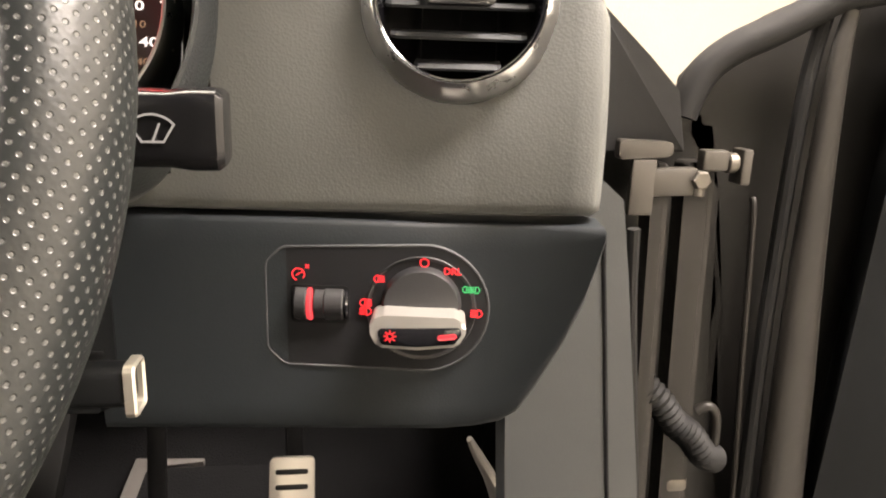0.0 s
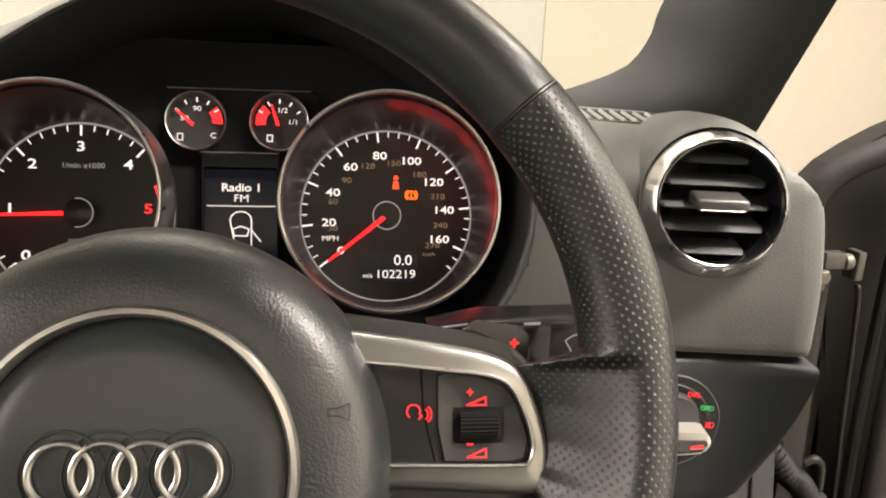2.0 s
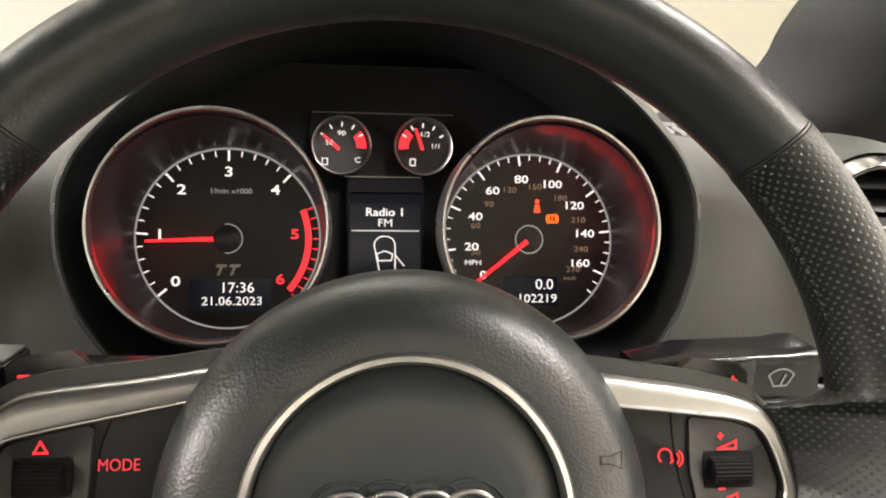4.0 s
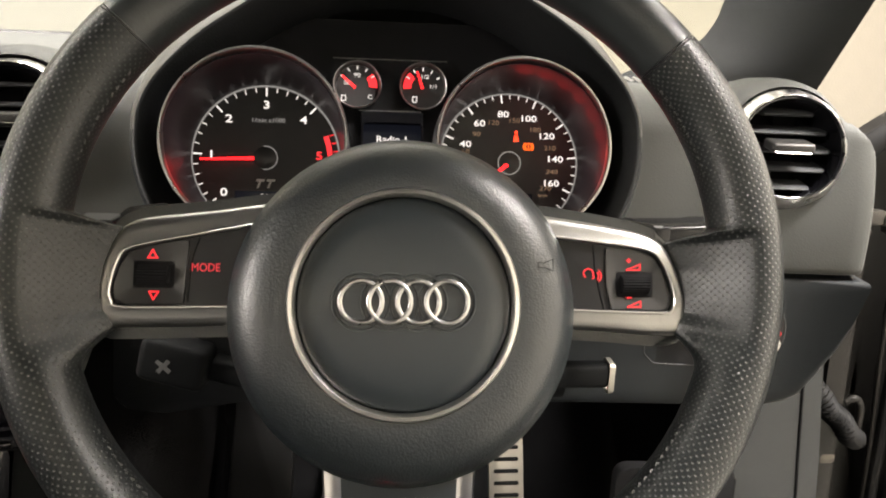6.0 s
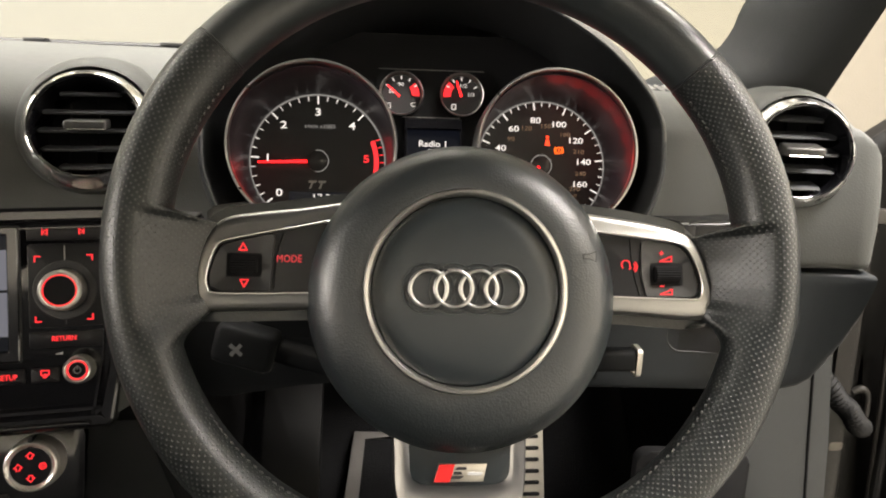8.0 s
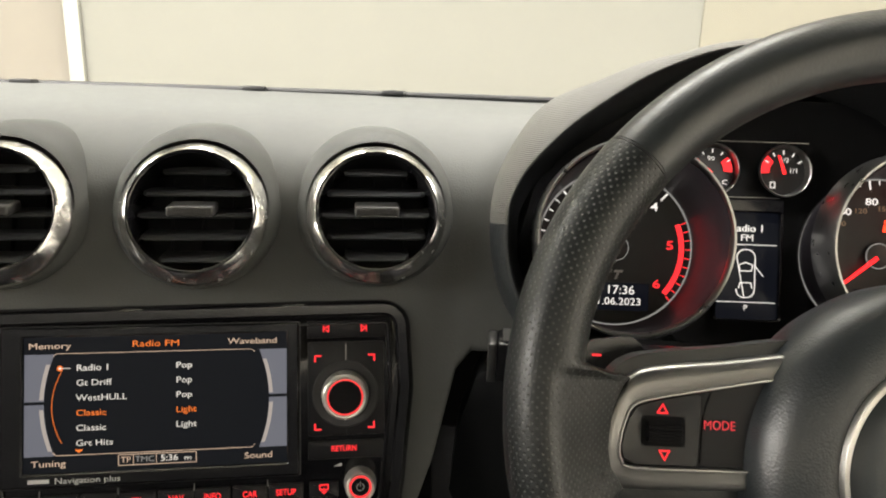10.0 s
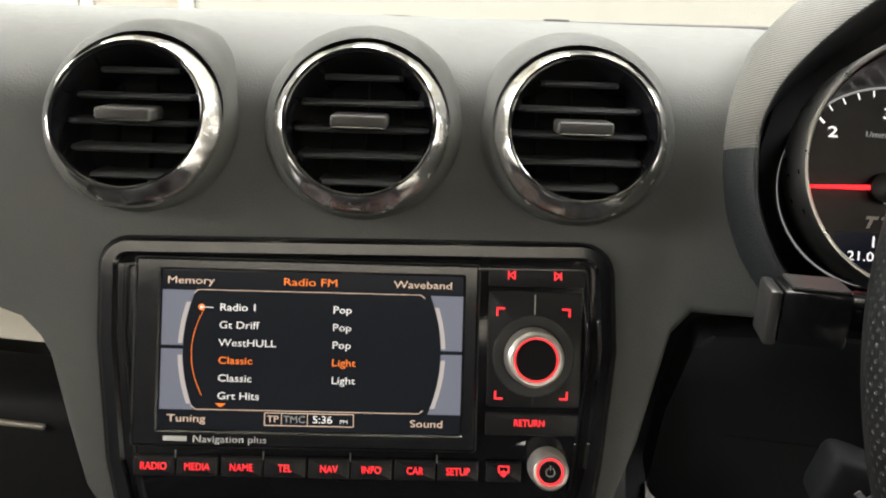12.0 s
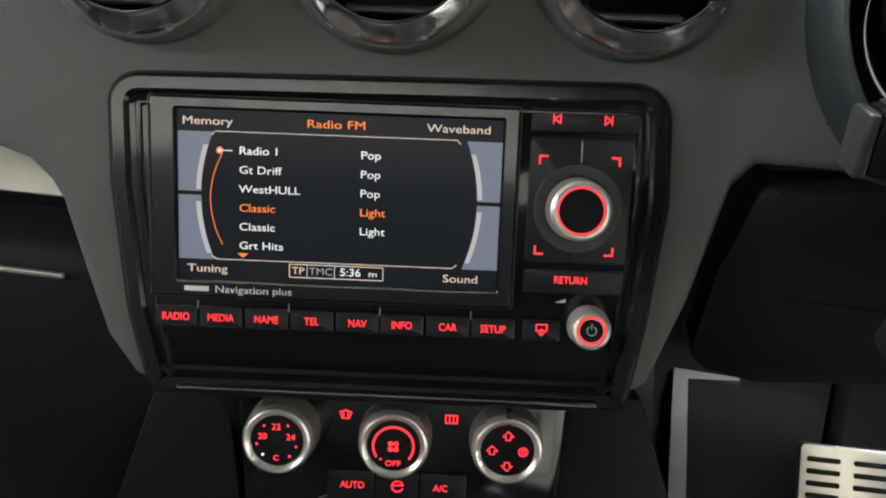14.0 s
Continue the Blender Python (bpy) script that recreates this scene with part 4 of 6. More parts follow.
part("end_cap", box(0.0045, 0.019, 0.0215, (-0.0282, 0, -0.0002), 0.0014, 2), "stalk_grey", stalk_l, "flat grey end")
stalk_c = thing("cruise_stalk", pose(-0.120, 0.100, 0.727, 0, 14, -6), "black cruise control stalk below the wheel", "stalk")
part("arm", box(0.08, 0.016, 0.014, (0.045, 0.004, 0), 0.005, 3), "column", stalk_c)
part("grip", box(0.040, 0.022, 0.026, (-0.008, 0, 0), 0.005, 3), "column", stalk_c)
cm = part("mark_bar", join(box(0.010, 0.0004, 0.0025, (0, 0, 0)), box(0.0025, 0.0004, 0.010, (0, 0, 0))), "dark_print", stalk_c)
cm.matrix_basis = pose(-0.012, -0.0113, 0, 0, 30, 0)
key = thing("ignition_key", pose(0.118, 0.112, 0.712, 0, 0, 0), "black key fob with a chrome edge in the ignition", "key")
part("lock_barrel", moved(lathe([(0.0001, 0), (0.014, 0), (0.016, 0.003), (0.016, 0.03), (0.0001, 0.03)], 32), pose(-0.042, 0.0, 0.002, 0, 90, 0)), "column", key)
part("fob", box(0.040, 0.013, 0.016, (0.001, 0, 0), 0.004, 3), "column", key)
part("fob_edge", moved(frame_ring(rect(-0.0070, -0.0105, 0.0070, 0.0105, 0.003), rect(-0.0052, -0.0085, 0.0052, 0.0085, 0.002), 0, 0.004, 0.0008), pose(0.019, 0, -0.001, 90, 0, 90)), "alu", key, "chrome fob edge")

# ---- instrument cluster ----
cluster = thing("instrument_cluster", CLUSTER, "lit instrument cluster with two chrome-ringed dials", "instrument cluster")
part("backplate", plate(rounded([(-0.120, -0.036), (0.120, -0.036), (0.158, 0.02), (0.140, 0.095), (0.07, 0.138), (-0.07, 0.138), (-0.140, 0.095), (-0.158, 0.02)], 0.03), -0.012, -0.006), "matt", cluster)
part("fascia", plate(rounded([(-0.05, -0.03), (0.05, -0.03), (0.045, 0.11), (-0.045, 0.11)], 0.01), -0.006, -0.003), "matt", cluster)
for v, w in ((0.1085, 0.084), (0.0705, 0.046)):
    part("fascia_line", box(w, 0.0005, 0.0008, (-0.002, v, -0.0024), 0), "satin", cluster)


def big_dial(cu, name):
    d = part("dial", disc(0.0535, 0.0, (cu, 0.0332), 72), "dial", cluster, name)
    part("funnel", lathe([(0.0522, 0.0002), (0.0530, 0.004), (0.0562, 0.036), (0.0575, 0.053), (0.0580, 0.0545)], 72, at=(0, 0, 0)), "funnel", d, "dark glossy funnel", at=Matrix.Translation((cu, 0.0332, 0)) @ Matrix(((1, 0, 0, 0), (0, 1, 0.09, 0), (0, 0, 1, 0), (0, 0, 0, 1))))
    part("bezel", lathe([(0.0572, 0.050), (0.0572, 0.0545), (0.0580, 0.0560), (0.0592, 0.0560), (0.0600, 0.0540), (0.0600, 0.030)], 96), "bezel", d, "thin silver bezel", at=Matrix.Translation((cu, 0.0382, 0)))
    part("scale_ring", lathe([(0.0514, 0.0004), (0.0520, 0.0009), (0.0526, 0.0004)], 72, at=(cu, 0.0332, 0)), "dimwhite", d)
    return d


def polar(c, r, a):
    return c[0] + r * math.cos(radians(a)), c[1] + r * math.sin(radians(a))


def tick_set(c, angles, r0, r1, w):
    return [plate([(polar(c, r0, a)[0] - w * math.sin(radians(a)), polar(c, r0, a)[1] + w * math.cos(radians(a))), (polar(c, r0, a)[0] + w * math.sin(radians(a)), polar(c, r0, a)[1] - w * math.cos(radians(a))),
                         (polar(c, r1, a)[0] + w * math.sin(radians(a)), polar(c, r1, a)[1] - w * math.cos(radians(a))), (polar(c, r1, a)[0] - w * math.sin(radians(a)), polar(c, r1, a)[1] + w * math.cos(radians(a)))], 0.0003, 0.0006) for a in angles]


def needle(c, a, r0, r1, w, parent):
    u, v = math.cos(radians(a)), math.sin(radians(a))
    o = [(c[0] + u * r - v * s, c[1] + v * r + u * s) for r, s in ((r0, w), (r1, w * 0.5), (r1, -w * 0.5), (r0, -w))]
    part("needle", plate(o[::-1], 0.0035, 0.0045, 0.0003), "needle", parent, "glowing red needle")


# added red point lamps that put a glow on the two funnels' walls
def dial_light(c, a, power):
    data = bpy.data.lights.new("funnel_glow", "POINT")
    data.energy, data.color, data.shadow_soft_size = power, (1.0, 0.02, 0.03), 0.006
    u, v = polar(c, 0.0470, a)
    new("funnel_glow", data).matrix_world = cluster.matrix_world @ Matrix.Translation((u, v + 0.0030, 0.033))


T = (-0.0905, 0.0330)
tach = big_dial(T[0], "black rev counter dial with white numerals")
for bm in tick_set(T, [220 - 43.2 * i for i in range(5)], 0.0450, 0.0512, 0.00055):
    part("tick", bm, "white", tach)
for bm in tick_set(T, [220 - 8.64 * i for i in range(21) if i % 5], 0.0478, 0.0512, 0.0003):
    part("tick", bm, "white", tach)
for bm in tick_set(T, [220 - 43.2 * 4.6 - 7 * i for i in range(10)], 0.0478, 0.0512, 0.0003):
    part("red_tick", bm, "red", tach)
part("red_sector", lathe([(0.0435, 0.0004), (0.0435, 0.0007), (0.0470, 0.0007), (0.0470, 0.0004)], 24, True, at=(*T, 0), arc=(-41, 22)), "red", tach, "lit red sector")
for i in range(7):
    words(str(i), 0.0055, polar(T, 0.0385 if i < 5 else 0.0375, 220 - 43.2 * i), "white" if i < 5 else "red", tach, "numeral", wide=1.35, bold=0.00010)
words("1/min x1000", 0.0030, (T[0] + 0.001, T[1] + 0.0275), "dimwhite", tach, wide=1.1)
needle(T, 182, 0.0045, 0.0455, 0.0012, tach)
part("hub_cap", lathe([(0.0001, 0.0062), (0.0068, 0.0060), (0.0080, 0.0052), (0.0080, 0.0)], 40, at=(*T, 0)), "black", tach)
part("hub_ring", lathe([(0.0080, 0.0052), (0.0083, 0.0058), (0.0086, 0.0052)], 40, at=(*T, 0), arc=(-100, 100)), "dimwhite", tach)
part("model_mark", join(*[plate([(T[0] + u0, T[1] - 0.0165), (T[0] + u0 + 0.0058, T[1] - 0.0165), (T[0] + u0 + 0.0064, T[1] - 0.0148), (T[0] + u0 + 0.0006, T[1] - 0.0148)], 0.0003, 0.0006) for u0 in (-0.0072, 0.0002)], *[plate([(T[0] + u0, T[1] - 0.0212), (T[0] + u0 + 0.0016, T[1] - 0.0212), (T[0] + u0 + 0.0034, T[1] - 0.0165), (T[0] + u0 + 0.0018, T[1] - 0.0165)], 0.0003, 0.0006) for u0 in (-0.0068, 0.0006)]), "print_grey", tach)
part("tach_display", plate(rect(T[0] - 0.022, T[1] - 0.042, T[0] + 0.024, T[1] - 0.0235), 0.0003, 0.0006), "lcd", tach)
words("17:36", 0.0058, (T[0] + 0.0048, T[1] - 0.0285), "white", tach, n=0.0008, wide=1.05)
words("21.06.2023", 0.0048, (T[0] + 0.0020, T[1] - 0.0362), "white", tach, n=0.0008, wide=1.12)

S = (0.0862, 0.0335)
speedo = big_dial(S[0], "black speedometer dial with white numerals")
for bm in tick_set(S, [218 - 30.3 * i for i in range(9)], 0.0450, 0.0512, 0.00055):
    part("tick", bm, "white", speedo)
for bm in tick_set(S, [218 - 7.575 * i for i in range(35) if i % 4], 0.0480, 0.0512, 0.0003):
    part("tick", bm, "white", speedo)
for i in range(9):
    words(str(20 * i), 0.0045, polar(S, 0.0366 if i in (3, 4, 5) else 0.0352, 218 - 30.3 * i), "white", speedo, "numeral", wide=1.35, bold=0.00008)
for i, a in zip((30, 60, 90, 120, 150, 180, 210, 240, 270), (194, 166, 139, 111.5, 83, 52, 21, -10, -33)):
    words(str(i), 0.0034, polar(S, 0.0322 if 60 < i < 200 else 0.0335, a), "km", speedo, "numeral", wide=1.25)
words("MPH", 0.0030, (S[0] - 0.0340, S[1] - 0.0142), "white", speedo, wide=1.2)
words("km/h", 0.0022, (S[0] + 0.0260, S[1] - 0.0235), "km", speedo, wide=1.2)
needle(S, 218.5, 0.0020, 0.0445, 0.0013, speedo)
part("hub_cap", lathe([(0.0001, 0.0030), (0.0068, 0.0030), (0.0080, 0.0026), (0.0080, 0.0)], 40, at=(*S, 0)), "black", speedo)
part("hub_ring", lathe([(0.0080, 0.0026), (0.0084, 0.0034), (0.0088, 0.0026)], 40, at=(*S, 0)), "dimwhite", speedo)
part("seat_belt_warning", join(disc(0.0013, 0.0006, (S[0] + 0.0055, S[1] + 0.0232), 12), plate([(S[0] + 0.0035, S[1] + 0.0165), (S[0] + 0.0075, S[1] + 0.0165), (S[0] + 0.0067, S[1] + 0.0212), (S[0] + 0.0043, S[1] + 0.0212)], 0.0004, 0.0006)), "warnred", speedo, "lit seat belt warning lamp")
wc = (S[0] + 0.0150, S[1] + 0.0128)
part("brake_warning", join(strokes([arc_line(wc, 0.0024, 0, 360, 16), arc_line(wc, 0.0036, -45, 45, 6), arc_line(wc, 0.0036, 135, 225, 6), [(wc[0], wc[1] + 0.0012), (wc[0], wc[1] - 0.0012)]], 0.0007, 0.0004)), "amber", speedo, "lit brake warning lamp")
part("trip_display", plate(rect(S[0] - 0.0155, S[1] - 0.0405, S[0] + 0.0180, S[1] - 0.0225), 0.0003, 0.0006), "lcd", speedo)
words("0.0", 0.0062, (S[0] + 0.0100, S[1] - 0.0275), "white", speedo, n=0.0008, wide=1.05)
words("102219", 0.0050, (S[0] + 0.0055, S[1] - 0.0360), "white", speedo, n=0.0008, wide=1.15)
words("mls", 0.0024, (S[0] - 0.0115, S[1] - 0.0368), "white", speedo, n=0.0008, wide=1.3)


for c, a, power in [(S, a, 0.0016) for a in (84, 70, 56, 42, 28, 14, 0)] + [(S, -14, 0.0009), (T, 192, 0.0013), (T, 206, 0.0013), (T, -14, 0.0009)]:
    dial_light(c, a, power)


def small_gauge(c, name, marks, na, left, icon_w):
    g = part("gauge", disc(0.0158, -0.002, c, 40), "dial", cluster, name)
    part("rim", lathe([(0.0158, -0.002), (0.0166, 0.004), (0.0172, 0.0045), (0.0176, 0.003)], 48, at=(*c, 0)), "satin", g)
    for bm in tick_set(c, (150, 120, 90, 60, 30), 0.0115, 0.0142, 0.0004):
        part("tick", bm, "white", g)
    for s, a in marks:
        words(s, 0.0028, polar(c, 0.0078, a), "white", g, "numeral", n=-0.0012, wide=1.25)
    part("red_zone", lathe([(0.0085, -0.0016), (0.0085, -0.0013), (0.0144, -0.0013), (0.0144, -0.0016)], 10, True, at=(*c, 0), arc=(132, 186) if left else (-4, 40)), "red", g)
    needle((c[0], c[1] - 0.004), na, 0.002, 0.0150, 0.0009, g)
    part("symbol", strokes([[(c[0] - 0.0015 + icon_w, c[1] - 0.0110), (c[0] + 0.0015 + icon_w, c[1] - 0.0110), (c[0] + 0.0015 + icon_w, c[1] - 0.0072), (c[0] - 0.0015 + icon_w, c[1] - 0.0072)]], 0.0006, -0.0016, True), "white", g)


small_gauge((-0.0262, 0.0882), "small coolant temperature gauge", (("90", 92), ("50", 165)), 138, False, -0.010)
words("C", 0.0032, (-0.0170, 0.0800), "white", cluster, n=-0.001, wide=1.2)
small_gauge((0.0218, 0.0886), "small fuel gauge", (("1/2", 80), ("1/1", 5)), 108, True, -0.006)

display = part("centre_display", plate(rect(-0.0215, -0.012, 0.0205, 0.0600, 0.001), -0.003, -0.0015), "lcd", cluster, "dark driver display with white text")
part("display_frame", frame_ring(rect(-0.0235, -0.013, 0.0225, 0.0690, 0.002), rect(-0.0215, -0.012, 0.0205, 0.0600, 0.002), -0.003, 0.003, 0.001), "gloss", cluster)
words("Radio 1", 0.0046, (-0.0005, 0.0492), "white", display, n=-0.0012, wide=1.15, bold=0.0001)
words("FM", 0.0044, (-0.0005, 0.0428), "white", display, n=-0.0012, wide=1.15, bold=0.0001)
part("line", box(0.040, 0.0005, 0.0002, (-0.0005, 0.0383, -0.0012)), "white", display)
part("line", box(0.040, 0.0005, 0.0002, (-0.0005, -0.0006, -0.0012)), "white", display)
words("P", 0.0036, (-0.0005, -0.0045), "white", display, n=-0.0012)
cb = (-0.0008, 0.0185)
part("car_outline", strokes([[(cb[0] + u, cb[1] + v) for u, v in rect(-0.0062, -0.0160, 0.0062, 0.0165, 0.0055, 6)] + [(cb[0] - 0.0007, cb[1] - 0.0160)], [(cb[0] - 0.0048, cb[1] + 0.0060), (cb[0], cb[1] + 0.0078), (cb[0] + 0.0048, cb[1] + 0.0060), (cb[0] + 0.0038, cb[1] + 0.0020), (cb[0] - 0.0038, cb[1] + 0.0020), (cb[0] - 0.0048, cb[1] + 0.0060)],
             [(cb[0] - 0.0045, cb[1] - 0.0095), (cb[0] - 0.0036, cb[1] - 0.0060), (cb[0] + 0.0036, cb[1] - 0.0060), (cb[0] + 0.0045, cb[1] - 0.0095)], [(cb[0] + 0.0062, cb[1] + 0.0055), (cb[0] + 0.0115, cb[1] - 0.0010)]], 0.0007, -0.0014), "white", display)

# hood over the cluster: a ribbed lip round a deep black tunnel
hood = thing("instrument_hood", CLUSTER, "dark grey hood arched over the instrument cluster", "instrument hood")


# the tunnel takes a darker tone than the rest of the hood
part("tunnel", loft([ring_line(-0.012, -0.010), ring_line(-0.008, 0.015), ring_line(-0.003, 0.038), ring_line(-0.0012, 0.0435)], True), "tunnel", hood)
part("lip", loft([ring_line(-0.0012, 0.0435), ring_line(-0.0006, 0.0449), ring_line(0.0, 0.0453)], True), "hood", hood)
FLANK = [ring_line(0.0, 0.0453), ring_line(0.0014, 0.0448), ring_line(0.0030, 0.0425, 0.001), ring_line(0.0045, 0.039, 0.002), ring_line(0.0060, 0.034, 0.003), ring_line(0.0078, 0.026, 0.005), ring_line(0.0086, 0.018, 0.006)]
# flank split by height: pale where light falls, dark colour for shade below
high = [i for i, p in enumerate(inner) if p[1] > 0.042]
low = list(range(high[-1], len(inner))) + list(range(0, high[0] + 1))
part("ribbed_flank", loft([[line[i] for i in high] for line in FLANK]), "ribbed", hood, "finely ribbed grey flank, coloured paler as lit")
part("shaded_flank", loft([[line[i] for i in low] for line in FLANK]), "hood", hood)
part("outer_skin", loft([ring_line(0.0086, 0.0182, 0.006), ring_line(0.0088, 0.002, 0.006), ring_line(0.0088, -0.03, 0.004), ring_line(0.0085, -0.09, -0.006), ring_line(0.008, -0.15, -0.020)], True), "dash", hood)

# ---- round air vents ----


def scalloped(r_out, r_in, seg=144, dents=8, phase=0.0):
    """A bezel that slopes outwards, with shallow long pockets pressed into it."""
    bm = bmesh.new()
    prof = [(1.00, -0.022), (1.00, -0.0078), (0.97, -0.0064), (0.84, -0.0046), (0.62, -0.0022), (0.38, 0.0000), (0.18, 0.0014), (0.06, 0.0018), (0.0, 0.0008), (0.0, -0.012)]
    depth = [0, 0.0004, 0.0010, 0.0016, 0.0017, 0.0014, 0.0006, 0.0000, 0, 0]
    rows = []
    for i in range(seg):
        a = 360 * i / seg
        d = ((a + phase + 180 / dents) % (360 / dents)) - 180 / dents
        x = abs(d) / (180 / dents) / 0.52
        w = max(0.0, 1 - x ** 10) if x < 1 else 0.0
        row = []
        for (t, n), dd in zip(prof, depth):
            r = r_in + (r_out - r_in) * t
            row.append(bm.verts.new((r * math.cos(radians(a)), r * math.sin(radians(a)), n - dd * w)))
        rows.append(row)
    for i in range(seg):
        p, q = rows[i], rows[(i + 1) % seg]
        for j in range(len(prof) - 1):
            bm.faces.new((p[j], q[j], q[j + 1], p[j + 1]))
    return bm


def air_vent(m, r, bezel, aim, label, turn, swell=1.0):
    """A round vent: pod, bezel, barrel with slats and a thumb tab."""
    v = thing("air_vent", m, label, "air vent", "round air vents")
    part("pod", moved(lathe([(r + swell * a, b) for a, b in ((0.0002, -0.0085), (0.0020, -0.0098), (0.0045, -0.0125), (0.0070, -0.0170), (0.0090, -0.0250), (0.0102, -0.040), (0.0100, -0.065), (0.006, -0.09))], 72), Matrix(((1, 0, 0, 0), (0, 1, -0.36 * swell, 0), (0, 0, 1, 0), (0, 0, 0, 1)))), "dash", v)
    part("bezel", scalloped(r, r * 0.850, phase=turn), bezel, v, "silver bezel with pressed pockets", sharp=0.9)
    ri = r * 0.848
    part("inner_ring", lathe([(ri, 0.0004), (ri - 0.0006, 0.0009), (ri - 0.0014, 0.0004), (ri - 0.0026, -0.008), (ri - 0.003, -0.034)], 72), "gloss", v)
    part("barrel", lathe([(0.0001, -0.036), (ri - 0.003, -0.034)], 48), "matt", v)
    for k in range(5):
        y = (2 - k) * ri * 0.365
        w = 2 * math.sqrt(max(1e-6, (ri - 0.0035) ** 2 - y * y))
        prof = [(-0.022, -0.0005), (-0.012, -0.0010), (-0.002, -0.0013), (0.0, 0.0), (-0.002, 0.0013), (-0.012, 0.0016), (-0.022, 0.0008)]
        bm = loft([[(sx * w / 2, yy, nn - 0.0055 - (0.004 if abs(sx) > 0.9 else 0.0)) for nn, yy in prof] for sx in (-1, -0.9, -0.4, 0, 0.4, 0.9, 1)], closed=True)
        moved(bm, Matrix.Translation((0, y, 0)) @ Matrix.Translation((0, 0, -0.012)) @ pose(0, 0, 0, aim, 0, 0) @ Matrix.Translation((0, 0, 0.012)))
        part("slat", bm, "slat", v)
    for k in range(3):
        part("vane", box(0.0012, ri * 1.7 if k == 1 else ri * 1.4, 0.006, ((k - 1) * ri * 0.5, 0, -0.032)), "matt", v)
    tab = part("tab", moved(box(0.0275, 0.0066, 0.018, (0, 0, -0.003), 0.0018, 3), pose(0, 0.0005, 0, aim, 0, 0)), "tab", v, "ridged thumb tab with a bright edge")
    part("tab_edge", moved(box(0.0235, 0.0008, 0.0010, (0, -0.0026, 0.0056), 0.0003, 1), pose(0, 0.0005, 0, aim, 0, 0)), "chrome", tab)
    tagged(part("tab_ridging", moved(join(*[box(0.0205, 0.0003, 0.0005, (0, -0.0010 + 0.0007 * j, 0.0059)) for j in range(5)]), pose(0, 0.0005, 0, aim, 0, 0)), "tab", tab), kind="stuff")
    return v


for k, (m, r) in enumerate(VENTS[:3]):
    air_vent(m, r, "ventring", 24, "round dash vent with a bright silver bezel and black slats", 10 + 17 * k)
air_vent(*VENTS[3], "gunmetal", 20, "round corner vent with a gunmetal bezel and black slats", 22, 0.6)

# ---- navigation radio ----
RADIO = facing(-0.376, 0.149, 0.747, 9, 17)
radio = thing("navigation_radio", RADIO, "gloss black navigation radio with a lit colour screen", "radio")
edge = rounded([(-0.1075, 0.0), (-0.1010, -0.060), (-0.0910, -0.101), (0.1410, -0.101), (0.1480, -0.060), (0.1545, 0.0), (0.1520, 0.0550), (-0.1080, 0.0520)], [0, 0.03, 0.006, 0.006, 0.03, 0, 0.016, 0.014])
part("surround", frame_ring(edge, inset(edge, 0.0085), -0.012, 0.0034, 0.0016), "gloss", radio, "gloss black surround")
part("surround_groove", frame_ring(inset(edge, -0.0014), inset(edge, 0.0008), -0.012, 0.0012, 0.0004), "matt", radio)
part("face", plate(inset(edge, 0.0080), -0.012, 0.0010, 0.0004), "gloss", radio)
part("edge_step", frame_ring(inset(edge, 0.0120), inset(edge, 0.0145), 0.0, 0.0030, 0.0009), "gloss", radio)
part("screen_bezel", frame_ring(rect(-0.0890, -0.0520, 0.0838, 0.0425, 0.0015), rect(-0.0768, -0.0442, 0.0763, 0.0368, 0.0006), 0.0, 0.0036, 0.0010), "gloss", radio)
part("bezel_edge", frame_ring(rect(-0.0899, -0.0526, 0.0847, 0.0432, 0.0018), rect(-0.0890, -0.0520, 0.0838, 0.0425, 0.0015), 0.0, 0.0030, 0.0003), "black", radio)
screen = part("screen", plate(rect(-0.0767, -0.0440, 0.0762, 0.0366), 0.0005, 0.0014), "screen", radio, "dark lit screen with white and orange text")
Z = 0.0017


def screen_words(text, u, v, size, material, centre=False, wide=1.20, bold=0.0):
    return words(text, size, (u, v), material, screen, n=Z, wide=wide, centre=centre, bold=bold)


screen_words("Memory", -0.0622, 0.0313, 0.0036, "scrline", True, 1.34)
screen_words("Radio FM", -0.0017, 0.0316, 0.0037, "scrorange", True, 1.36, 0.00002)
screen_words("Waveband", 0.0556, 0.0317, 0.0036, "scrline", True, 1.33)
screen_words("Tuning", -0.0626, -0.0386, 0.0036, "scrline", True, 1.36)
screen_words("Sound", 0.0590, -0.0390, 0.0036, "scrline", True, 1.30)
for k, (name, style, shade) in enumerate((("Radio 1", "Pop", "scrwhite"), ("Gt Driff", "Pop", "scrwhite"), ("WestHULL", "Pop", "scrwhite"), ("Classic", "Light", "scrorange"), ("Classic", "Light", "scrwhite"), ("Grt Hits", "", "scrwhite"))):
    v = 0.0180 - 0.00898 * k
    screen_words(name, -0.0474, v, 0.0036, shade, bold=0.00004 if k == 0 else 0.0)
    if style:
        screen_words(style, 0.0099, v, 0.0036, shade, bold=0.00004 if k == 0 else 0.0)
part("screen_line", strokes([[(-0.0600, 0.0252), (-0.0585, 0.0268), (0.0548, 0.0268), (0.0566, 0.0252)]], 0.00035, 0.0015), "scrline", screen)
part("screen_line", strokes([[(-0.0605, -0.0320), (-0.0580, -0.0338), (0.0548, -0.0338), (0.0568, -0.0322)]], 0.00035, 0.0015), "scrline", screen)
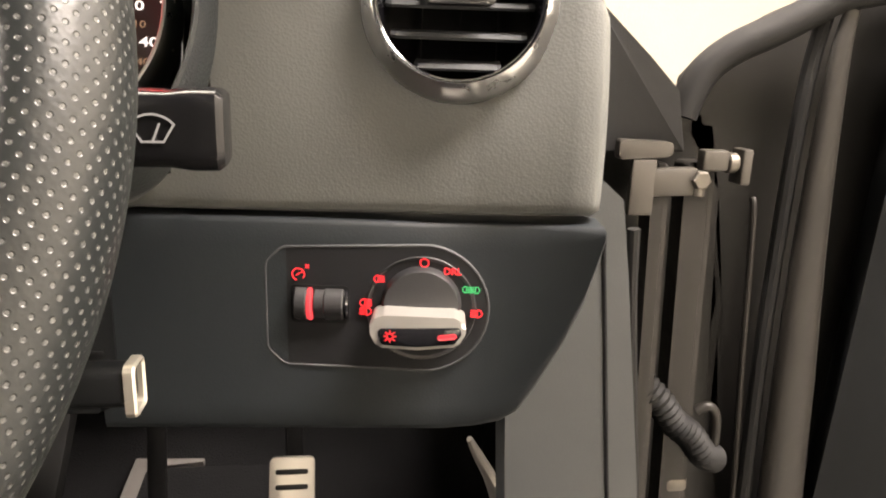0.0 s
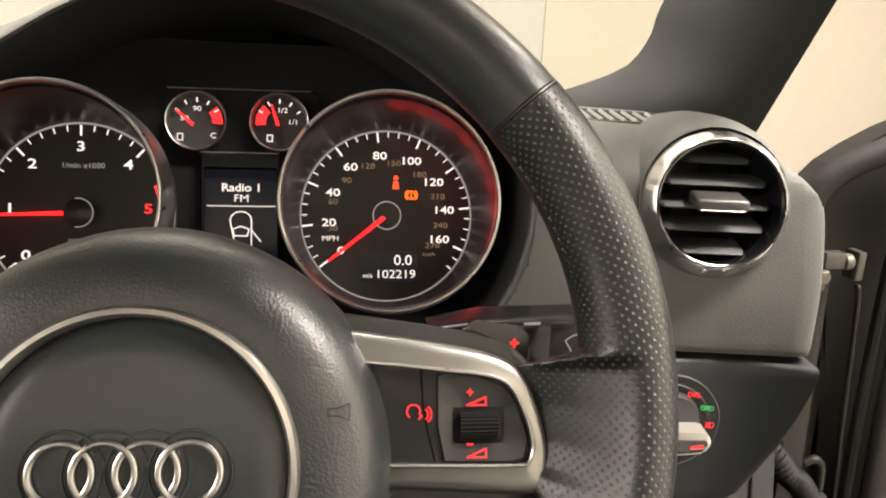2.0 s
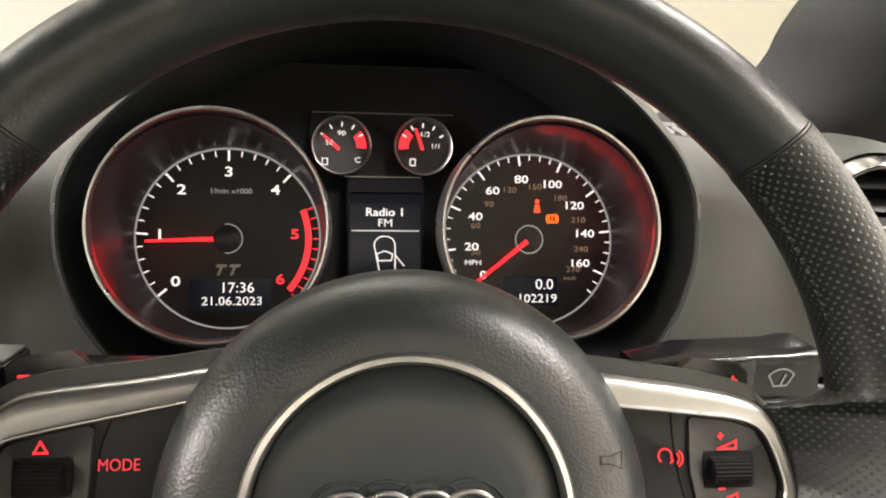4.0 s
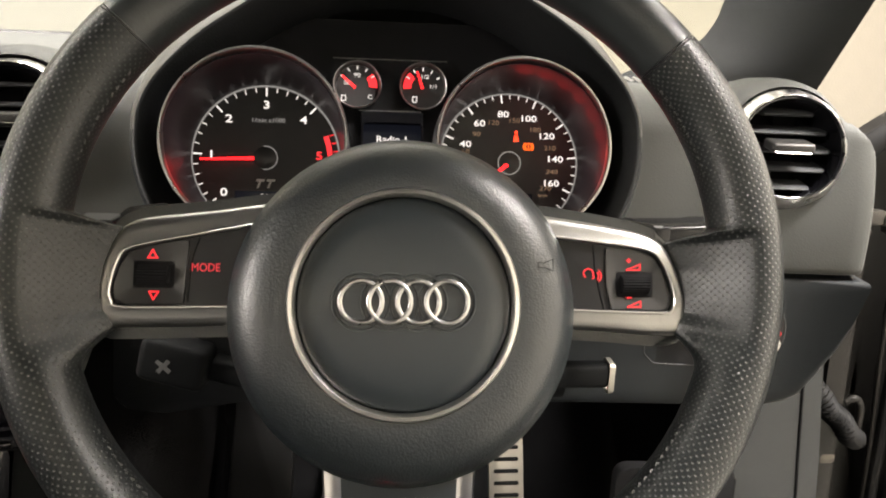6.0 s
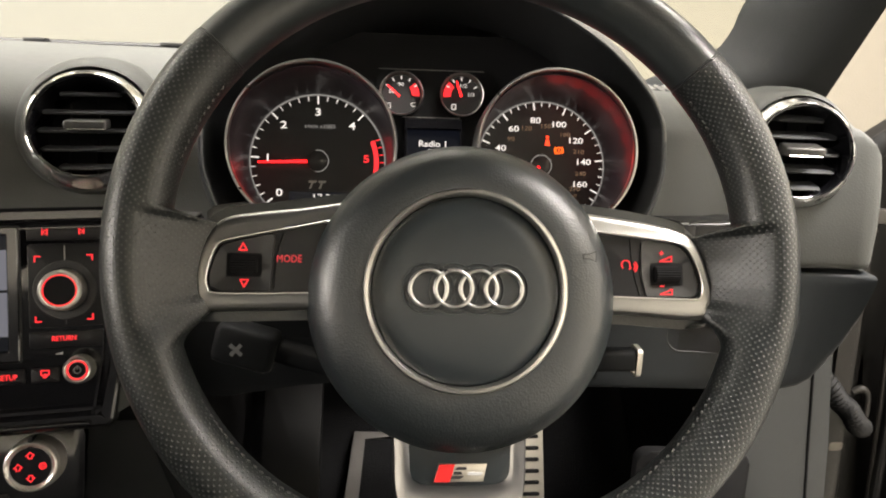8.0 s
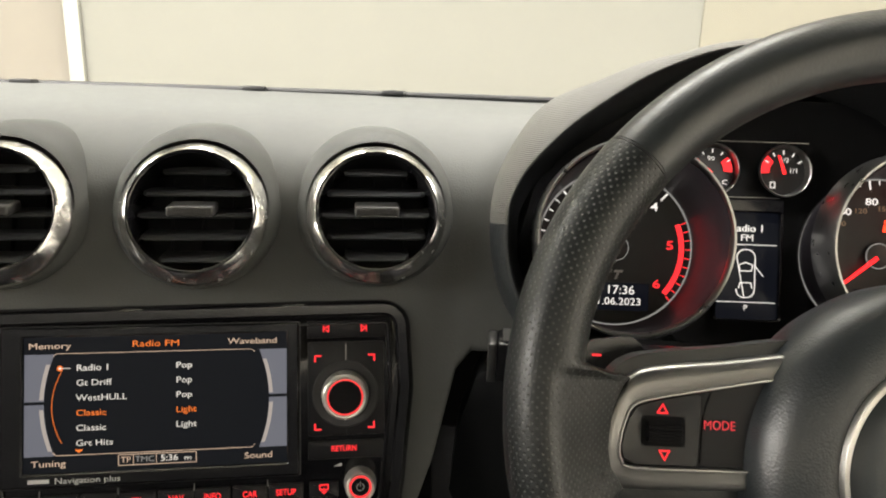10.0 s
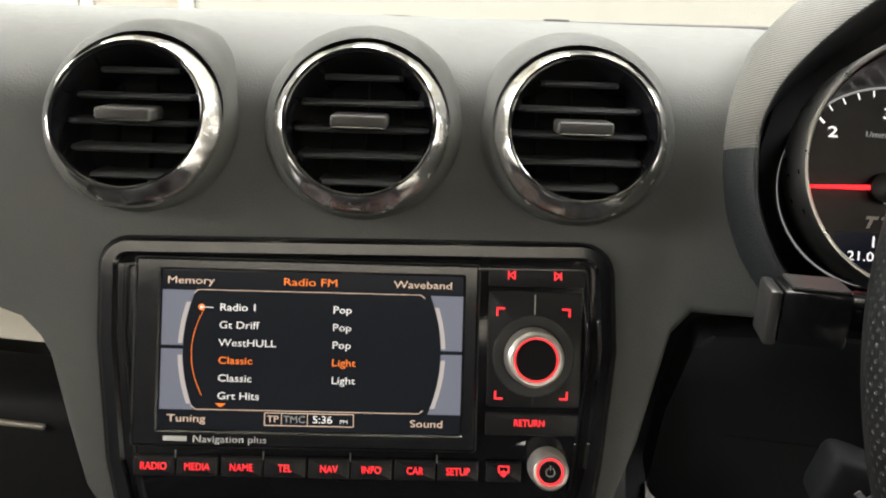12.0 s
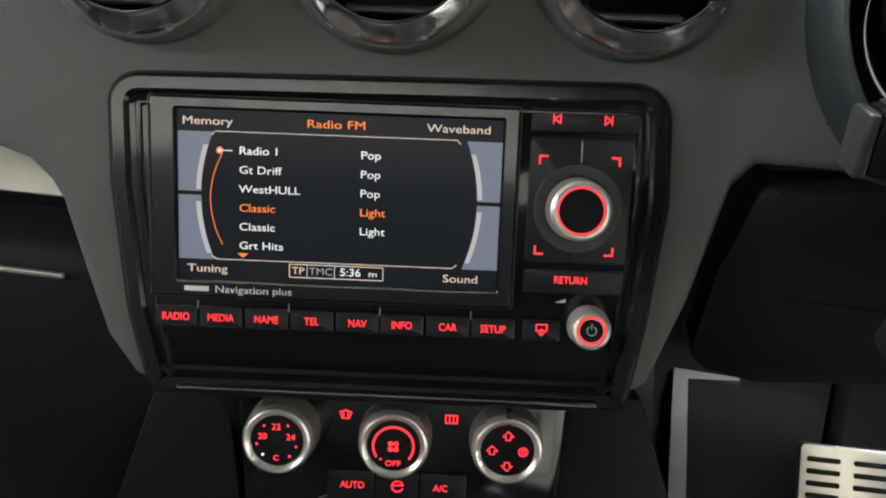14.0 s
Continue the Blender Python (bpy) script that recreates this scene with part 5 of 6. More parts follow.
for sign in (-1, 1):
    def bow(v, base, sag):
        return sign * (base + sag * (1 - ((v + 0.0035) / 0.030) ** 2))
    for v0, v1 in ((-0.0015, 0.0265), (-0.0340, -0.0034)):
        vs = [v0 + (v1 - v0) * i / 8 for i in range(9)]
        o = [(sign * 0.0762, v0), (sign * 0.0762, v1)] + [(bow(v, 0.0596, 0.0058), v) for v in vs[::-1]]
        part("softkey", plate(o if sign > 0 else o[::-1], 0.0014, 0.0016), "softkey", screen)
        es = [v0 + 0.003 + (v1 - v0 - 0.006) * i / 8 for i in range(9)]
        if v0 > -0.01:
            es = [v0 + 0.001 + (v1 - v0 - 0.007) * i / 8 for i in range(9)]
        e = [(bow(v, 0.0596, 0.0060), v) for v in es] + [(bow(v, 0.0618, 0.0060), v) for v in es[::-1]]
        part("softkey_edge", plate(e if sign < 0 else e[::-1], 0.0015, 0.0018), "softedge", screen)
part("scroll_line", strokes([[(-0.0548 - 0.0062 * (1 - ((v + 0.005) / 0.0225) ** 2), v) for v in [0.0165 - 0.0043 * i for i in range(11)]]], 0.0003, 0.0015), "scrorange", screen)
part("scroll_dot", disc(0.0017, 0.0019, (-0.0563, 0.0180), 20), "scrorange", screen)
part("scroll_dot", disc(0.0008, 0.0021, (-0.0563, 0.0180), 16), "scrwhite", screen)
part("screen_line", strokes([[(-0.0555, 0.0180), (-0.0505, 0.0180)]], 0.0004, 0.0018), "scrwhite", screen)
part("scroll_arrow", plate([(-0.0481, -0.0306), (-0.0455, -0.0326), (-0.0429, -0.0306)], 0.0015, 0.0018), "scrorange", screen)
part("status_box", strokes([rect(-0.0231, -0.0412, 0.0219, -0.0349, 0.0005)], 0.0004, 0.0015, True), "scrline", screen)
part("screen_line", strokes([[(-0.0146, -0.0412), (-0.0146, -0.0349)], [(-0.0014, -0.0412), (-0.0014, -0.0349)]], 0.0003, 0.0015), "scrline", screen)
screen_words("TP", -0.0189, -0.0381, 0.0034, "scrline", True, 1.1)
screen_words("TMC", -0.0080, -0.0381, 0.0034, "dimwhite", True, 1.1)
screen_words("5:36", 0.0062, -0.0380, 0.0037, "scrwhite", True, 1.12, 0.00002)
screen_words("PM", 0.0170, -0.0388, 0.0020, "scrwhite", True, 1.15, 0.0)
part("name_mark", box(0.0118, 0.0024, 0.0002, (-0.0672, -0.0481, 0.0038)), "print_grey", radio)
words("Navigation plus", 0.0034, (-0.0585, -0.0483), "print_grey", radio, n=0.0037, wide=1.22, centre=False)
# keys under the screen
for u, s in zip((-0.0776, -0.0559, -0.0337, -0.0118, 0.0103, 0.0318, 0.0539, 0.0757), ("RADIO", "MEDIA", "NAME", "TEL", "NAV", "INFO", "CAR", "SETUP")):
    k = part("key", plate(rect(u - 0.0104, -0.0672, u + 0.0104, -0.0572, 0.0006), 0.0005, 0.0032, 0.0008), "button", radio)
    words(s, 0.0036, (u, -0.0624), "red", k, n=0.0034, wide=0.84, bold=0.00005)
for u in (-0.0667, -0.0227, 0.0211, 0.0648):
    part("key_divider", box(0.0006, 0.004, 0.0006, (u, -0.0560, 0.0034)), "satin", radio)
k = part("key", plate(rect(0.0900, -0.0672, 0.1080, -0.0572, 0.0006), 0.0005, 0.0032, 0.0008), "button", radio)
part("eject_mark", strokes([[(0.0965, -0.0590), (0.1015, -0.0590), (0.1015, -0.0620), (0.0965, -0.0620), (0.0965, -0.0590)], [(0.0990, -0.0612), (0.0990, -0.0640), (0.0978, -0.0632), (0.0990, -0.0640), (0.1002, -0.0632)]], 0.0007, 0.0033), "red", k)
skip = part("key", plate(rect(0.0890, 0.0325, 0.1385, 0.0430, 0.0008), 0.0005, 0.0026, 0.0007), "button", radio)
for u, s in ((0.1007, -1), (0.1244, 1)):
    part("skip_mark", strokes([[(u + s * 0.0016, 0.0402), (u + s * 0.0016, 0.0364)], [(u - s * 0.0016, 0.0402), (u + s * 0.0012, 0.0383), (u - s * 0.0016, 0.0364), (u - s * 0.0016, 0.0402)]], 0.0006, 0.0027), "red", skip)
pad4 = part("key_field", plate(rect(0.0892, -0.0290, 0.1372, 0.0300, 0.002), 0.0005, 0.0022, 0.0007), "button", radio)
for u, v, a, b in ((0.0938, 0.0212, 1, -1), (0.1309, 0.0213, -1, -1), (0.0937, -0.0248, 1, 1), (0.1304, -0.0245, -1, 1)):
    part("corner_mark", strokes([[(u + a * 0.0034, v), (u, v), (u, v + b * 0.0034)]], 0.0009, 0.0023), "red", pad4)
part("key_split", box(0.0006, 0.010, 0.0005, (0.1130, 0.0235, 0.0024)), "satin", radio)
part("key_split", box(0.0006, 0.006, 0.0005, (0.1130, -0.0250, 0.0024)), "black", radio)
part("knob_well", lathe([(0.0155, 0.0021), (0.0195, 0.0030), (0.0205, 0.0030), (0.0210, 0.0021)], 48, at=(0.1128, -0.0030, 0)), "black", radio)
knob = part("knob", lathe([(0.0150, 0.001), (0.0146, 0.004), (0.0142, 0.010), (0.0140, 0.0138), (0.0126, 0.0154), (0.0112, 0.0152), (0.0109, 0.0140), (0.0001, 0.0140)], 56, at=(0.1124, -0.0030, 0)), "knobsilver", radio, "silver turning knob with a lit red ring")
part("knob_top", lathe([(0.0001, 0.0143), (0.0098, 0.0143), (0.0101, 0.0146)], 40, at=(0.1124, -0.0030, 0)), "matt", knob)
part("knob_glow", lathe([(0.0102, 0.0144), (0.0104, 0.0149), (0.0107, 0.0149), (0.0109, 0.0144)], 48, at=(0.1124, -0.0030, 0)), "red", knob)
ret = part("key", plate(rect(0.0892, -0.0435, 0.1372, -0.0322, 0.0008), 0.0005, 0.0024, 0.0007), "button", radio)
words("RETURN", 0.0034, (0.1115, -0.0372), "red", ret, n=0.0026, wide=0.86, bold=0.00005)
part("volume_mark", plate([(0.1050, -0.0484), (0.1100, -0.0484), (0.1100, -0.0464)], 0.0010, 0.0014), "print_grey", radio)
small = part("knob", lathe([(0.0102, 0.001), (0.0098, 0.006), (0.0094, 0.0105), (0.0084, 0.0120), (0.0074, 0.0116), (0.0072, 0.0105), (0.0001, 0.0105)], 48, at=(0.1214, -0.0592, 0)), "knobsilver", radio, "small silver volume knob with a lit red ring")
part("knob_glow", lathe([(0.0058, 0.0107), (0.0060, 0.0113), (0.0065, 0.0113), (0.0068, 0.0107)], 40, at=(0.1214, -0.0592, 0)), "red", small)
part("knob_top", lathe([(0.0001, 0.0107), (0.0052, 0.0107), (0.0055, 0.0110)], 32, at=(0.1214, -0.0592, 0)), "matt", small)
part("power_mark", strokes([[(p[0] + 0.1214, p[1] - 0.0592) for p in arc_line((0, 0), 0.0022, 120, 420, 12)], [(0.1214, -0.0560), (0.1214, -0.0582)]], 0.0004, 0.0109), "print_grey", small)
part("lower_ledge", box(0.205, 0.004, 0.006, (0.025, -0.0975, 0.004), 0.0015), "gloss", radio)

# ---- climate controls ----
climate = thing("climate_panel", facing(-0.345, 0.1390, 0.628, 9, 16), "black climate control panel with three silver knobs", "climate control")
part("face", plate(rounded([(-0.0790, -0.075), (0.0850, -0.075), (0.0895, 0.0200), (-0.0840, 0.0170)], 0.012), -0.03, 0.0, 0.0015), "gloss", climate)
for side in (-1, 1):
    o = [(side * 0.080, -0.090), (side * 0.165, -0.090), (side * 0.128, 0.0150), (side * 0.0905, 0.0180)]
    part("console_cheek", plate(o if side > 0 else o[::-1], -0.06, -0.002, 0.004), "column", climate, "dark plastic console cheek")
for u0, u1 in ((-0.0360, -0.0110), (-0.0102, 0.0126), (0.0134, 0.0380)):
    part("button", plate(rect(u0, -0.047, u1, -0.030, 0.002), -0.004, 0.002, 0.0008), "button", climate)
words("AUTO", 0.0036, (-0.0225, -0.0380), "red", climate, n=0.0022, wide=0.9, bold=0.00005)
words("A/C", 0.0036, (0.0245, -0.0380), "red", climate, n=0.0022, wide=0.9, bold=0.00005)
part("recirculation_mark", strokes([arc_line((0.0015, -0.0378), 0.0030, 20, 330, 10), [(-0.0005, -0.0372), (0.0045, -0.0372)]], 0.0007, 0.0021), "red", climate)
part("ash_tray_lip", lathe([(0.030, 0.0), (0.0308, 0.0012), (0.0316, 0.0)], 40, at=(-0.022, -0.073, 0.0), arc=(40, 140)), "chrome", climate, "bright curved lip")
for s, u, v in ((0, -0.0269, 0.0004), (1, 0.0289, 0.0001)):
    mk = [[(u - 0.0030, v + 0.0014), (u - 0.0018, v - 0.0020), (u + 0.0018, v - 0.0020), (u + 0.0030, v + 0.0014), (u, v + 0.0024), (u - 0.0030, v + 0.0014)], [(u - 0.0012, v - 0.0006), (u - 0.0012, v + 0.0016)], [(u + 0.0012, v - 0.0006), (u + 0.0012, v + 0.0016)]]
    if s:
        mk = [[(u - 0.0030, v - 0.0020), (u + 0.0030, v - 0.0020), (u + 0.0030, v + 0.0022), (u - 0.0030, v + 0.0022), (u - 0.0030, v - 0.0020)], [(u - 0.001, v - 0.0014), (u - 0.001, v + 0.0016)], [(u + 0.001, v - 0.0014), (u + 0.001, v + 0.0016)]]
    part("demist_mark", strokes(mk, 0.0008, 0.0), "red", climate)
KNOB_N = 0.019


def climate_knob(u):
    k = part("knob", lathe([(0.0190, 0.0), (0.0190, 0.0030), (0.0187, 0.0042), (0.0176, 0.0150), (0.0177, 0.0165), (0.0170, KNOB_N - 0.0006), (0.0159, KNOB_N), (0.0146, KNOB_N - 0.0008), (0.0138, KNOB_N - 0.0020), (0.0001, KNOB_N - 0.0020)], 64, at=(u, -0.0080, 0)), "knobsilver", climate, "silver ribbed climate knob")
    part("knob_ribbing", join(*[moved(box(0.0010, 0.0007, 0.0100, (0, 0, 0), 0), Matrix.Translation((u + 0.0182 * math.cos(a), -0.0080 + 0.0182 * math.sin(a), 0.0096)) @ pose(0, 0, 0, 0, 0, math.degrees(a)) @ pose(0, 0, 0, 0, -5.5, 0)) for a in [2 * math.pi * i / 72 for i in range(72)]]), "knobsilver", k)
    part("knob_face", lathe([(0.0001, KNOB_N - 0.0014), (0.0130, KNOB_N - 0.0016), (0.0138, KNOB_N - 0.0022)], 48, at=(u, -0.0080, 0)), "gloss", k)
    return k


def on_knob(u, a, r):
    return u + r * math.cos(radians(a)), -0.0080 + r * math.sin(radians(a))


NK = KNOB_N - 0.0011
k1, k2, k3 = climate_knob(-0.0590), climate_knob(0.0), climate_knob(0.0575)
for s, a in (("20", 162), ("22", 92), ("24", 18)):
    words(s, 0.0031, on_knob(-0.0590, a, 0.0075), "red", k1, n=NK, wide=1.05, bold=0.00005)
words("C", 0.0029, on_knob(-0.0590, 268, 0.0090), "red", k1, n=NK, bold=0.00005)
for a in (190, 128, 56, -15, 310):
    part("dot", disc(0.0007, NK, on_knob(-0.0590, a, 0.0102), 12), "red", k1)
part("dot", disc(0.0007, NK, on_knob(-0.0590, 226, 0.0102), 12), "white", k1)
part("fan_arc", lathe([(0.0096, NK), (0.0096, NK + 0.0002), (0.0108, NK + 0.0002), (0.0108, NK)], 32, True, at=(0, -0.0080, 0), arc=(-40, 215)), "red", k2)
part("fan_mark", join(*[disc(0.0014, NK + 0.0001 * j, on_knob(0.0, 45 + 90 * j, 0.0020), 10) for j in range(4)]), "red", k2)
words("OFF", 0.0029, on_knob(0.0, 270, 0.0092), "red", k2, n=NK, wide=1.1, bold=0.00005)
part("dot", disc(0.0007, NK, on_knob(0.0, 228, 0.0095), 12), "red", k2)
for a in (90, 180, 270):
    p = on_knob(0.0575, a, 0.0078)
    d = -1 if a == 270 else 1
    part("arrow_mark", strokes([[(p[0] - 0.0012, p[1] - d * 0.0018), (p[0] - 0.0012, p[1]), (p[0] - 0.0026, p[1]), (p[0], p[1] + d * 0.0026), (p[0] + 0.0026, p[1]), (p[0] + 0.0012, p[1]), (p[0] + 0.0012, p[1] - d * 0.0018)]], 0.0006, NK, True), "red", k3)
p = on_knob(0.0575, 0, 0.0078)
part("vent_mark", join(strokes([arc_line(p, 0.0022, 0, 360, 16), [(p[0] - 0.0012, p[1] + 0.0007), (p[0] + 0.0012, p[1] + 0.0007)], [(p[0] - 0.0012, p[1] - 0.0007), (p[0] + 0.0012, p[1] - 0.0007)]], 0.0006, NK)), "red", k3)
part("knob_pointer", box(0.0030, 0.0080, 0.0120, (0.0575, 0.0088, 0.0120), 0.0008), "button", k3)

# ---- headlamp switch ----
lights = thing("headlamp_switch", facing(0.2318, 0.1530, 0.742, -7.6, 0) @ Matrix.Diagonal((1.03, 1.02, 1.0, 1)), "black headlamp switch panel with a silver rotary knob", "headlamp switch")
D = [(-0.0495, 0.004), (-0.0420, 0.0110), (0.0175, 0.0135)] + arc_line((0.0175, -0.0155), 0.0292, 82, -82, 18) + [(0.0175, -0.0445), (-0.0420, -0.0437), (-0.0495, -0.036)]
D = rounded(D[::-1], [0.006] * 3 + [0.001] * 19 + [0.006] * 3, 3)
part("plate_edge", frame_ring(D, inset(D, 0.0010), -0.004, 0.0010, 0.0003), "slat", lights, "thin raised edge")
part("plate", plate(inset(D, 0.0009), -0.004, 0.0006), "button", lights)
part("dish", lathe([(0.0236, 0.0006), (0.0232, 0.0014), (0.0215, 0.0004), (0.0180, -0.0012), (0.0172, -0.0012)], 64, at=(0.0172, -0.0152, 0)), "black", lights, "dished black ring")
part("knob_base", lathe([(0.0172, -0.001), (0.0168, 0.0040), (0.0158, 0.0060), (0.0001, 0.0070)], 56, at=(0.0172, -0.0130, 0)), "black", lights)
C0 = (0.0165, -0.0165)
grip = rounded([(-0.0195, -0.0040), (-0.0165, -0.0098), (0.0, -0.0105), (0.0165, -0.0085), (0.0195, -0.0030), (0.0195, 0.0012), (0.0150, 0.0040), (0.0, 0.0042), (-0.0140, 0.0042), (-0.0195, 0.0020)], 0.003)
knob = part("knob", moved(plate(grip, 0.0, 0.0155, 0.0014, 3), Matrix.Translation((C0[0], C0[1], 0.003))), "knobsilver", lights, "silver grip of the rotary knob")
front = rounded([(-0.0165, -0.0015), (-0.0150, -0.0085), (0.0, -0.0090), (0.0150, -0.0072), (0.0178, -0.0030), (0.0172, 0.0000), (0.0, -0.0008)], 0.0016)
part("knob_face", moved(plate(front, 0.0150, 0.0162, 0.0003), Matrix.Translation((C0[0], C0[1], 0.003))), "gloss", knob)


def sun_mark(c, r, n, parent, material="red"):
    part("lamp_mark", strokes([arc_line(c, r, 0, 360, 14)] + [[polar(c, r * 1.45, a), polar(c, r * 2.1, a)] for a in range(0, 360, 45)], 0.00036, n), material, parent)


def headlamp_mark(c, s, flip, n, parent, material):
    part("lamp_mark", strokes([[(c[0] + flip * p[0] * s, c[1] + p[1] * s) for p in [(0, -1), (0, 1), (0.7, 0.9), (1.2, 0.3), (1.2, -0.3), (0.7, -0.9), (0, -1)]]] + [[(c[0] - flip * 0.4 * s, c[1] + k * s), (c[0] - flip * 1.6 * s, c[1] + k * s)] for k in (-0.8, -0.27, 0.27, 0.8)], 0.00036, n), material, parent)


sun_mark((C0[0] - 0.0112, C0[1] - 0.0045), 0.0012, 0.0193, knob)
part("position_mark", moved(box(0.0078, 0.0022, 0.0004, (0, 0, 0), 0.0008, 1, pose(0, 0, 0, 0, 0, 8)), Matrix.Translation((C0[0] + 0.0120, C0[1] - 0.0040, 0.0193))), "dimred", knob)
NL = 0.0016
part("off_mark", strokes([arc_line((0.0180, 0.0058), 0.0018, 0, 360, 14)], 0.0004, NL), "red", lights)
words("DRL", 0.0030, (0.0300, 0.0022), "red", lights, n=NL, wide=0.95, bold=0.00005)
headlamp_mark((0.0362, -0.0055), 0.0014, -1, NL, lights, "green")
headlamp_mark((0.0400, -0.0056), 0.0014, 1, NL, lights, "green")
headlamp_mark((0.0412, -0.0162), 0.0017, 1, NL, lights, "red")
headlamp_mark((-0.0068, -0.0130), 0.0017, -1, NL, lights, "red")
headlamp_mark((-0.0062, -0.0168), 0.0017, 1, NL, lights, "red")
headlamp_mark((-0.0012, -0.0020), 0.0015, -1, NL, lights, "red")
part("dimmer_mark", strokes([arc_line((-0.0350, -0.0012), 0.0026, -40, 250, 14), [(-0.0358, -0.0016), (-0.0335, -0.0002)], [(-0.0318, 0.0018), (-0.0306, 0.0030)], [(-0.0306, 0.0018), (-0.0318, 0.0030)]], 0.0004, NL), "red", lights)
wheel_cut = part("dimmer_well", plate(rect(-0.0385, -0.0232, -0.0135, -0.0062, 0.002), 0.0004, 0.0009), "matt", lights)
for u0, w, r, mm in ((-0.0340, 0.0055, 0.0078, "black"), (-0.0302, 0.0022, 0.0079, "dimred"), (-0.0262, 0.0050, 0.0070, "black"), (-0.0200, 0.0085, 0.0076, "black"), (-0.0148, 0.0020, 0.0074, "gloss")):
    part("dimmer_roller", moved(lathe([(0.0001, -w / 2), (r - 0.0006, -w / 2), (r, -w / 2 + 0.0006), (r, w / 2 - 0.0006), (r - 0.0006, w / 2), (0.0001, w / 2)], 32), Matrix.Translation((u0, -0.0146, -0.0015)) @ pose(0, 0, 0, 0, 90, 0)), mm, lights, "red stripe" if mm == "dimred" else "")

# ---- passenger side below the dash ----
glove = thing("glove_box", pose(0, 0, 0), "pale panel over a black glove box with a silver strip", "glove box")
# stand-in of pale colour for an unidentified surface below the dash edge
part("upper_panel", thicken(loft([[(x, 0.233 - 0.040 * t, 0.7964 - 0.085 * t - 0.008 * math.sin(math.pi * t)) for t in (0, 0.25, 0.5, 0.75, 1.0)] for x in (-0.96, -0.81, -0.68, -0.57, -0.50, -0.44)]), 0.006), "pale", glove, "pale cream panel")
part("lid", box(0.56, 0.06, 0.245, (-0.700, 0.157, 0.588), 0.012, 3), "matt", glove)
part("strip", box(0.42, 0.003, 0.003, (-0.725, 0.1255, 0.697), 0.001), "alu", glove, "silver strip")

# ---- footwell ----
kick = thing("kick_panel", pose(0, 0.262, 0, 90, 0, 0), "dark grey plastic side panel of the footwell", "panel")
part("panel", plate(rounded([(0.315, 0.30), (0.444, 0.30), (0.416, 0.55), (0.392, 0.71), (0.384, 0.755), (0.36, 0.775), (0.28, 0.775), (0.28, 0.70), (0.318, 0.62), (0.325, 0.50)], 0.006), -0.03, 0.0, 0.004), "kick", kick)
part("groove", sweep([(0.3735, 0.735, 0.0), (0.3759, 0.710, 0.0), (0.3934, 0.556, 0.0), (0.4130, 0.40, 0.0)], 0.0016, 8), "matt", kick)
solo("footwell_cover", plate(rounded([(0.215, 0.36), (0.337, 0.36), (0.333, 0.541), (0.215, 0.546)], 0.012), -0.012, 0.0, 0.003), "matt", "black plastic cover low beside the pedals", "panel", m=pose(0, 0.2585, 0, 90, 0, 0))
sealing = thing("door_seal", pose(0, 0, 0), "black rubber door seal round the opening", "door seal")
part("inner_lip", sweep(smooth_line([(0.396, 0.270, 0.735), (0.400, 0.272, 0.69), (0.409, 0.274, 0.62), (0.421, 0.275, 0.53), (0.440, 0.272, 0.36)], 6), 0.0042, 10, up=(0, -1, 0.2)), "rubber", sealing)


def pedal(m, w, h, cols, rows, label):
    p = thing("pedal", m, label, "pedal", "pedals")
    part("plate", plate(rect(-w / 2, -h, w / 2, 0, 0.006), -0.006, 0.0, 0.0016), "alu", p)
    for c in range(cols):
        cw = w / cols
        for r in range(rows):
            part("rubber_slot", plate(rect(-w / 2 + cw * (c + 0.14), -0.012 - (h - 0.016) * r / rows - 0.0052, -w / 2 + cw * (c + 0.86), -0.012 - (h - 0.016) * r / rows, 0.0022, 3), -0.003, 0.0010, 0.0005), "rubber", p)
    part("arm", box(0.018, 0.22, 0.012, (0.0, 0.06, -0.02), 0.004, 2, pose(0, 0, 0, 14, 0, 0)), "matt", p)
    return p


pedal(pose(0.160, 0.494, 0.443, 68, 0, 0), 0.045, 0.165, 1, 10, "tall brushed aluminium accelerator pedal with rubber slots")
pedal(pose(0.032, 0.452, 0.415, 62, 0, 3), 0.088, 0.075, 2, 5, "wide brushed aluminium brake pedal with rubber slots")
rest = solo("foot_rest", plate(rect(-0.045, -0.11, 0.045, 0.11, 0.01), -0.01, 0.01, 0.003), "rubber", "black footrest on the carpet by the tunnel", "foot rest", m=pose(-0.17, 0.64, 0.33, 48, 0, 0))
mat_edge = thing("floor_mat", pose(0.02, 0.60, 0.222, 20, 0, 0), "black floor mat with a pale bound edge", "floor mat")
part("mat_pad", plate(rounded([(-0.112, -0.29), (0.10, -0.29), (0.10, 0.155), (-0.082, 0.155)], 0.015), -0.004, 0.004, 0.001), "carpet", mat_edge)
part("binding", plate([(-0.137, -0.30), (-0.111, -0.30), (-0.080, 0.156), (-0.005, 0.160), (-0.005, 0.168), (-0.098, 0.172)], -0.004, 0.006, 0.002), "binding", mat_edge, "pale edge binding")
tunnel = solo("centre_tunnel", box(0.22, 0.75, 0.30, (-0.36, 0.42, 0.34), 0.03, 4), "carpet", "black carpeted tunnel under the console", "tunnel")
console = solo("centre_console", box(0.20, 0.62, 0.28, (-0.36, -0.24, 0.40), 0.025, 4), "column", "black centre console behind the climate panel", "console")
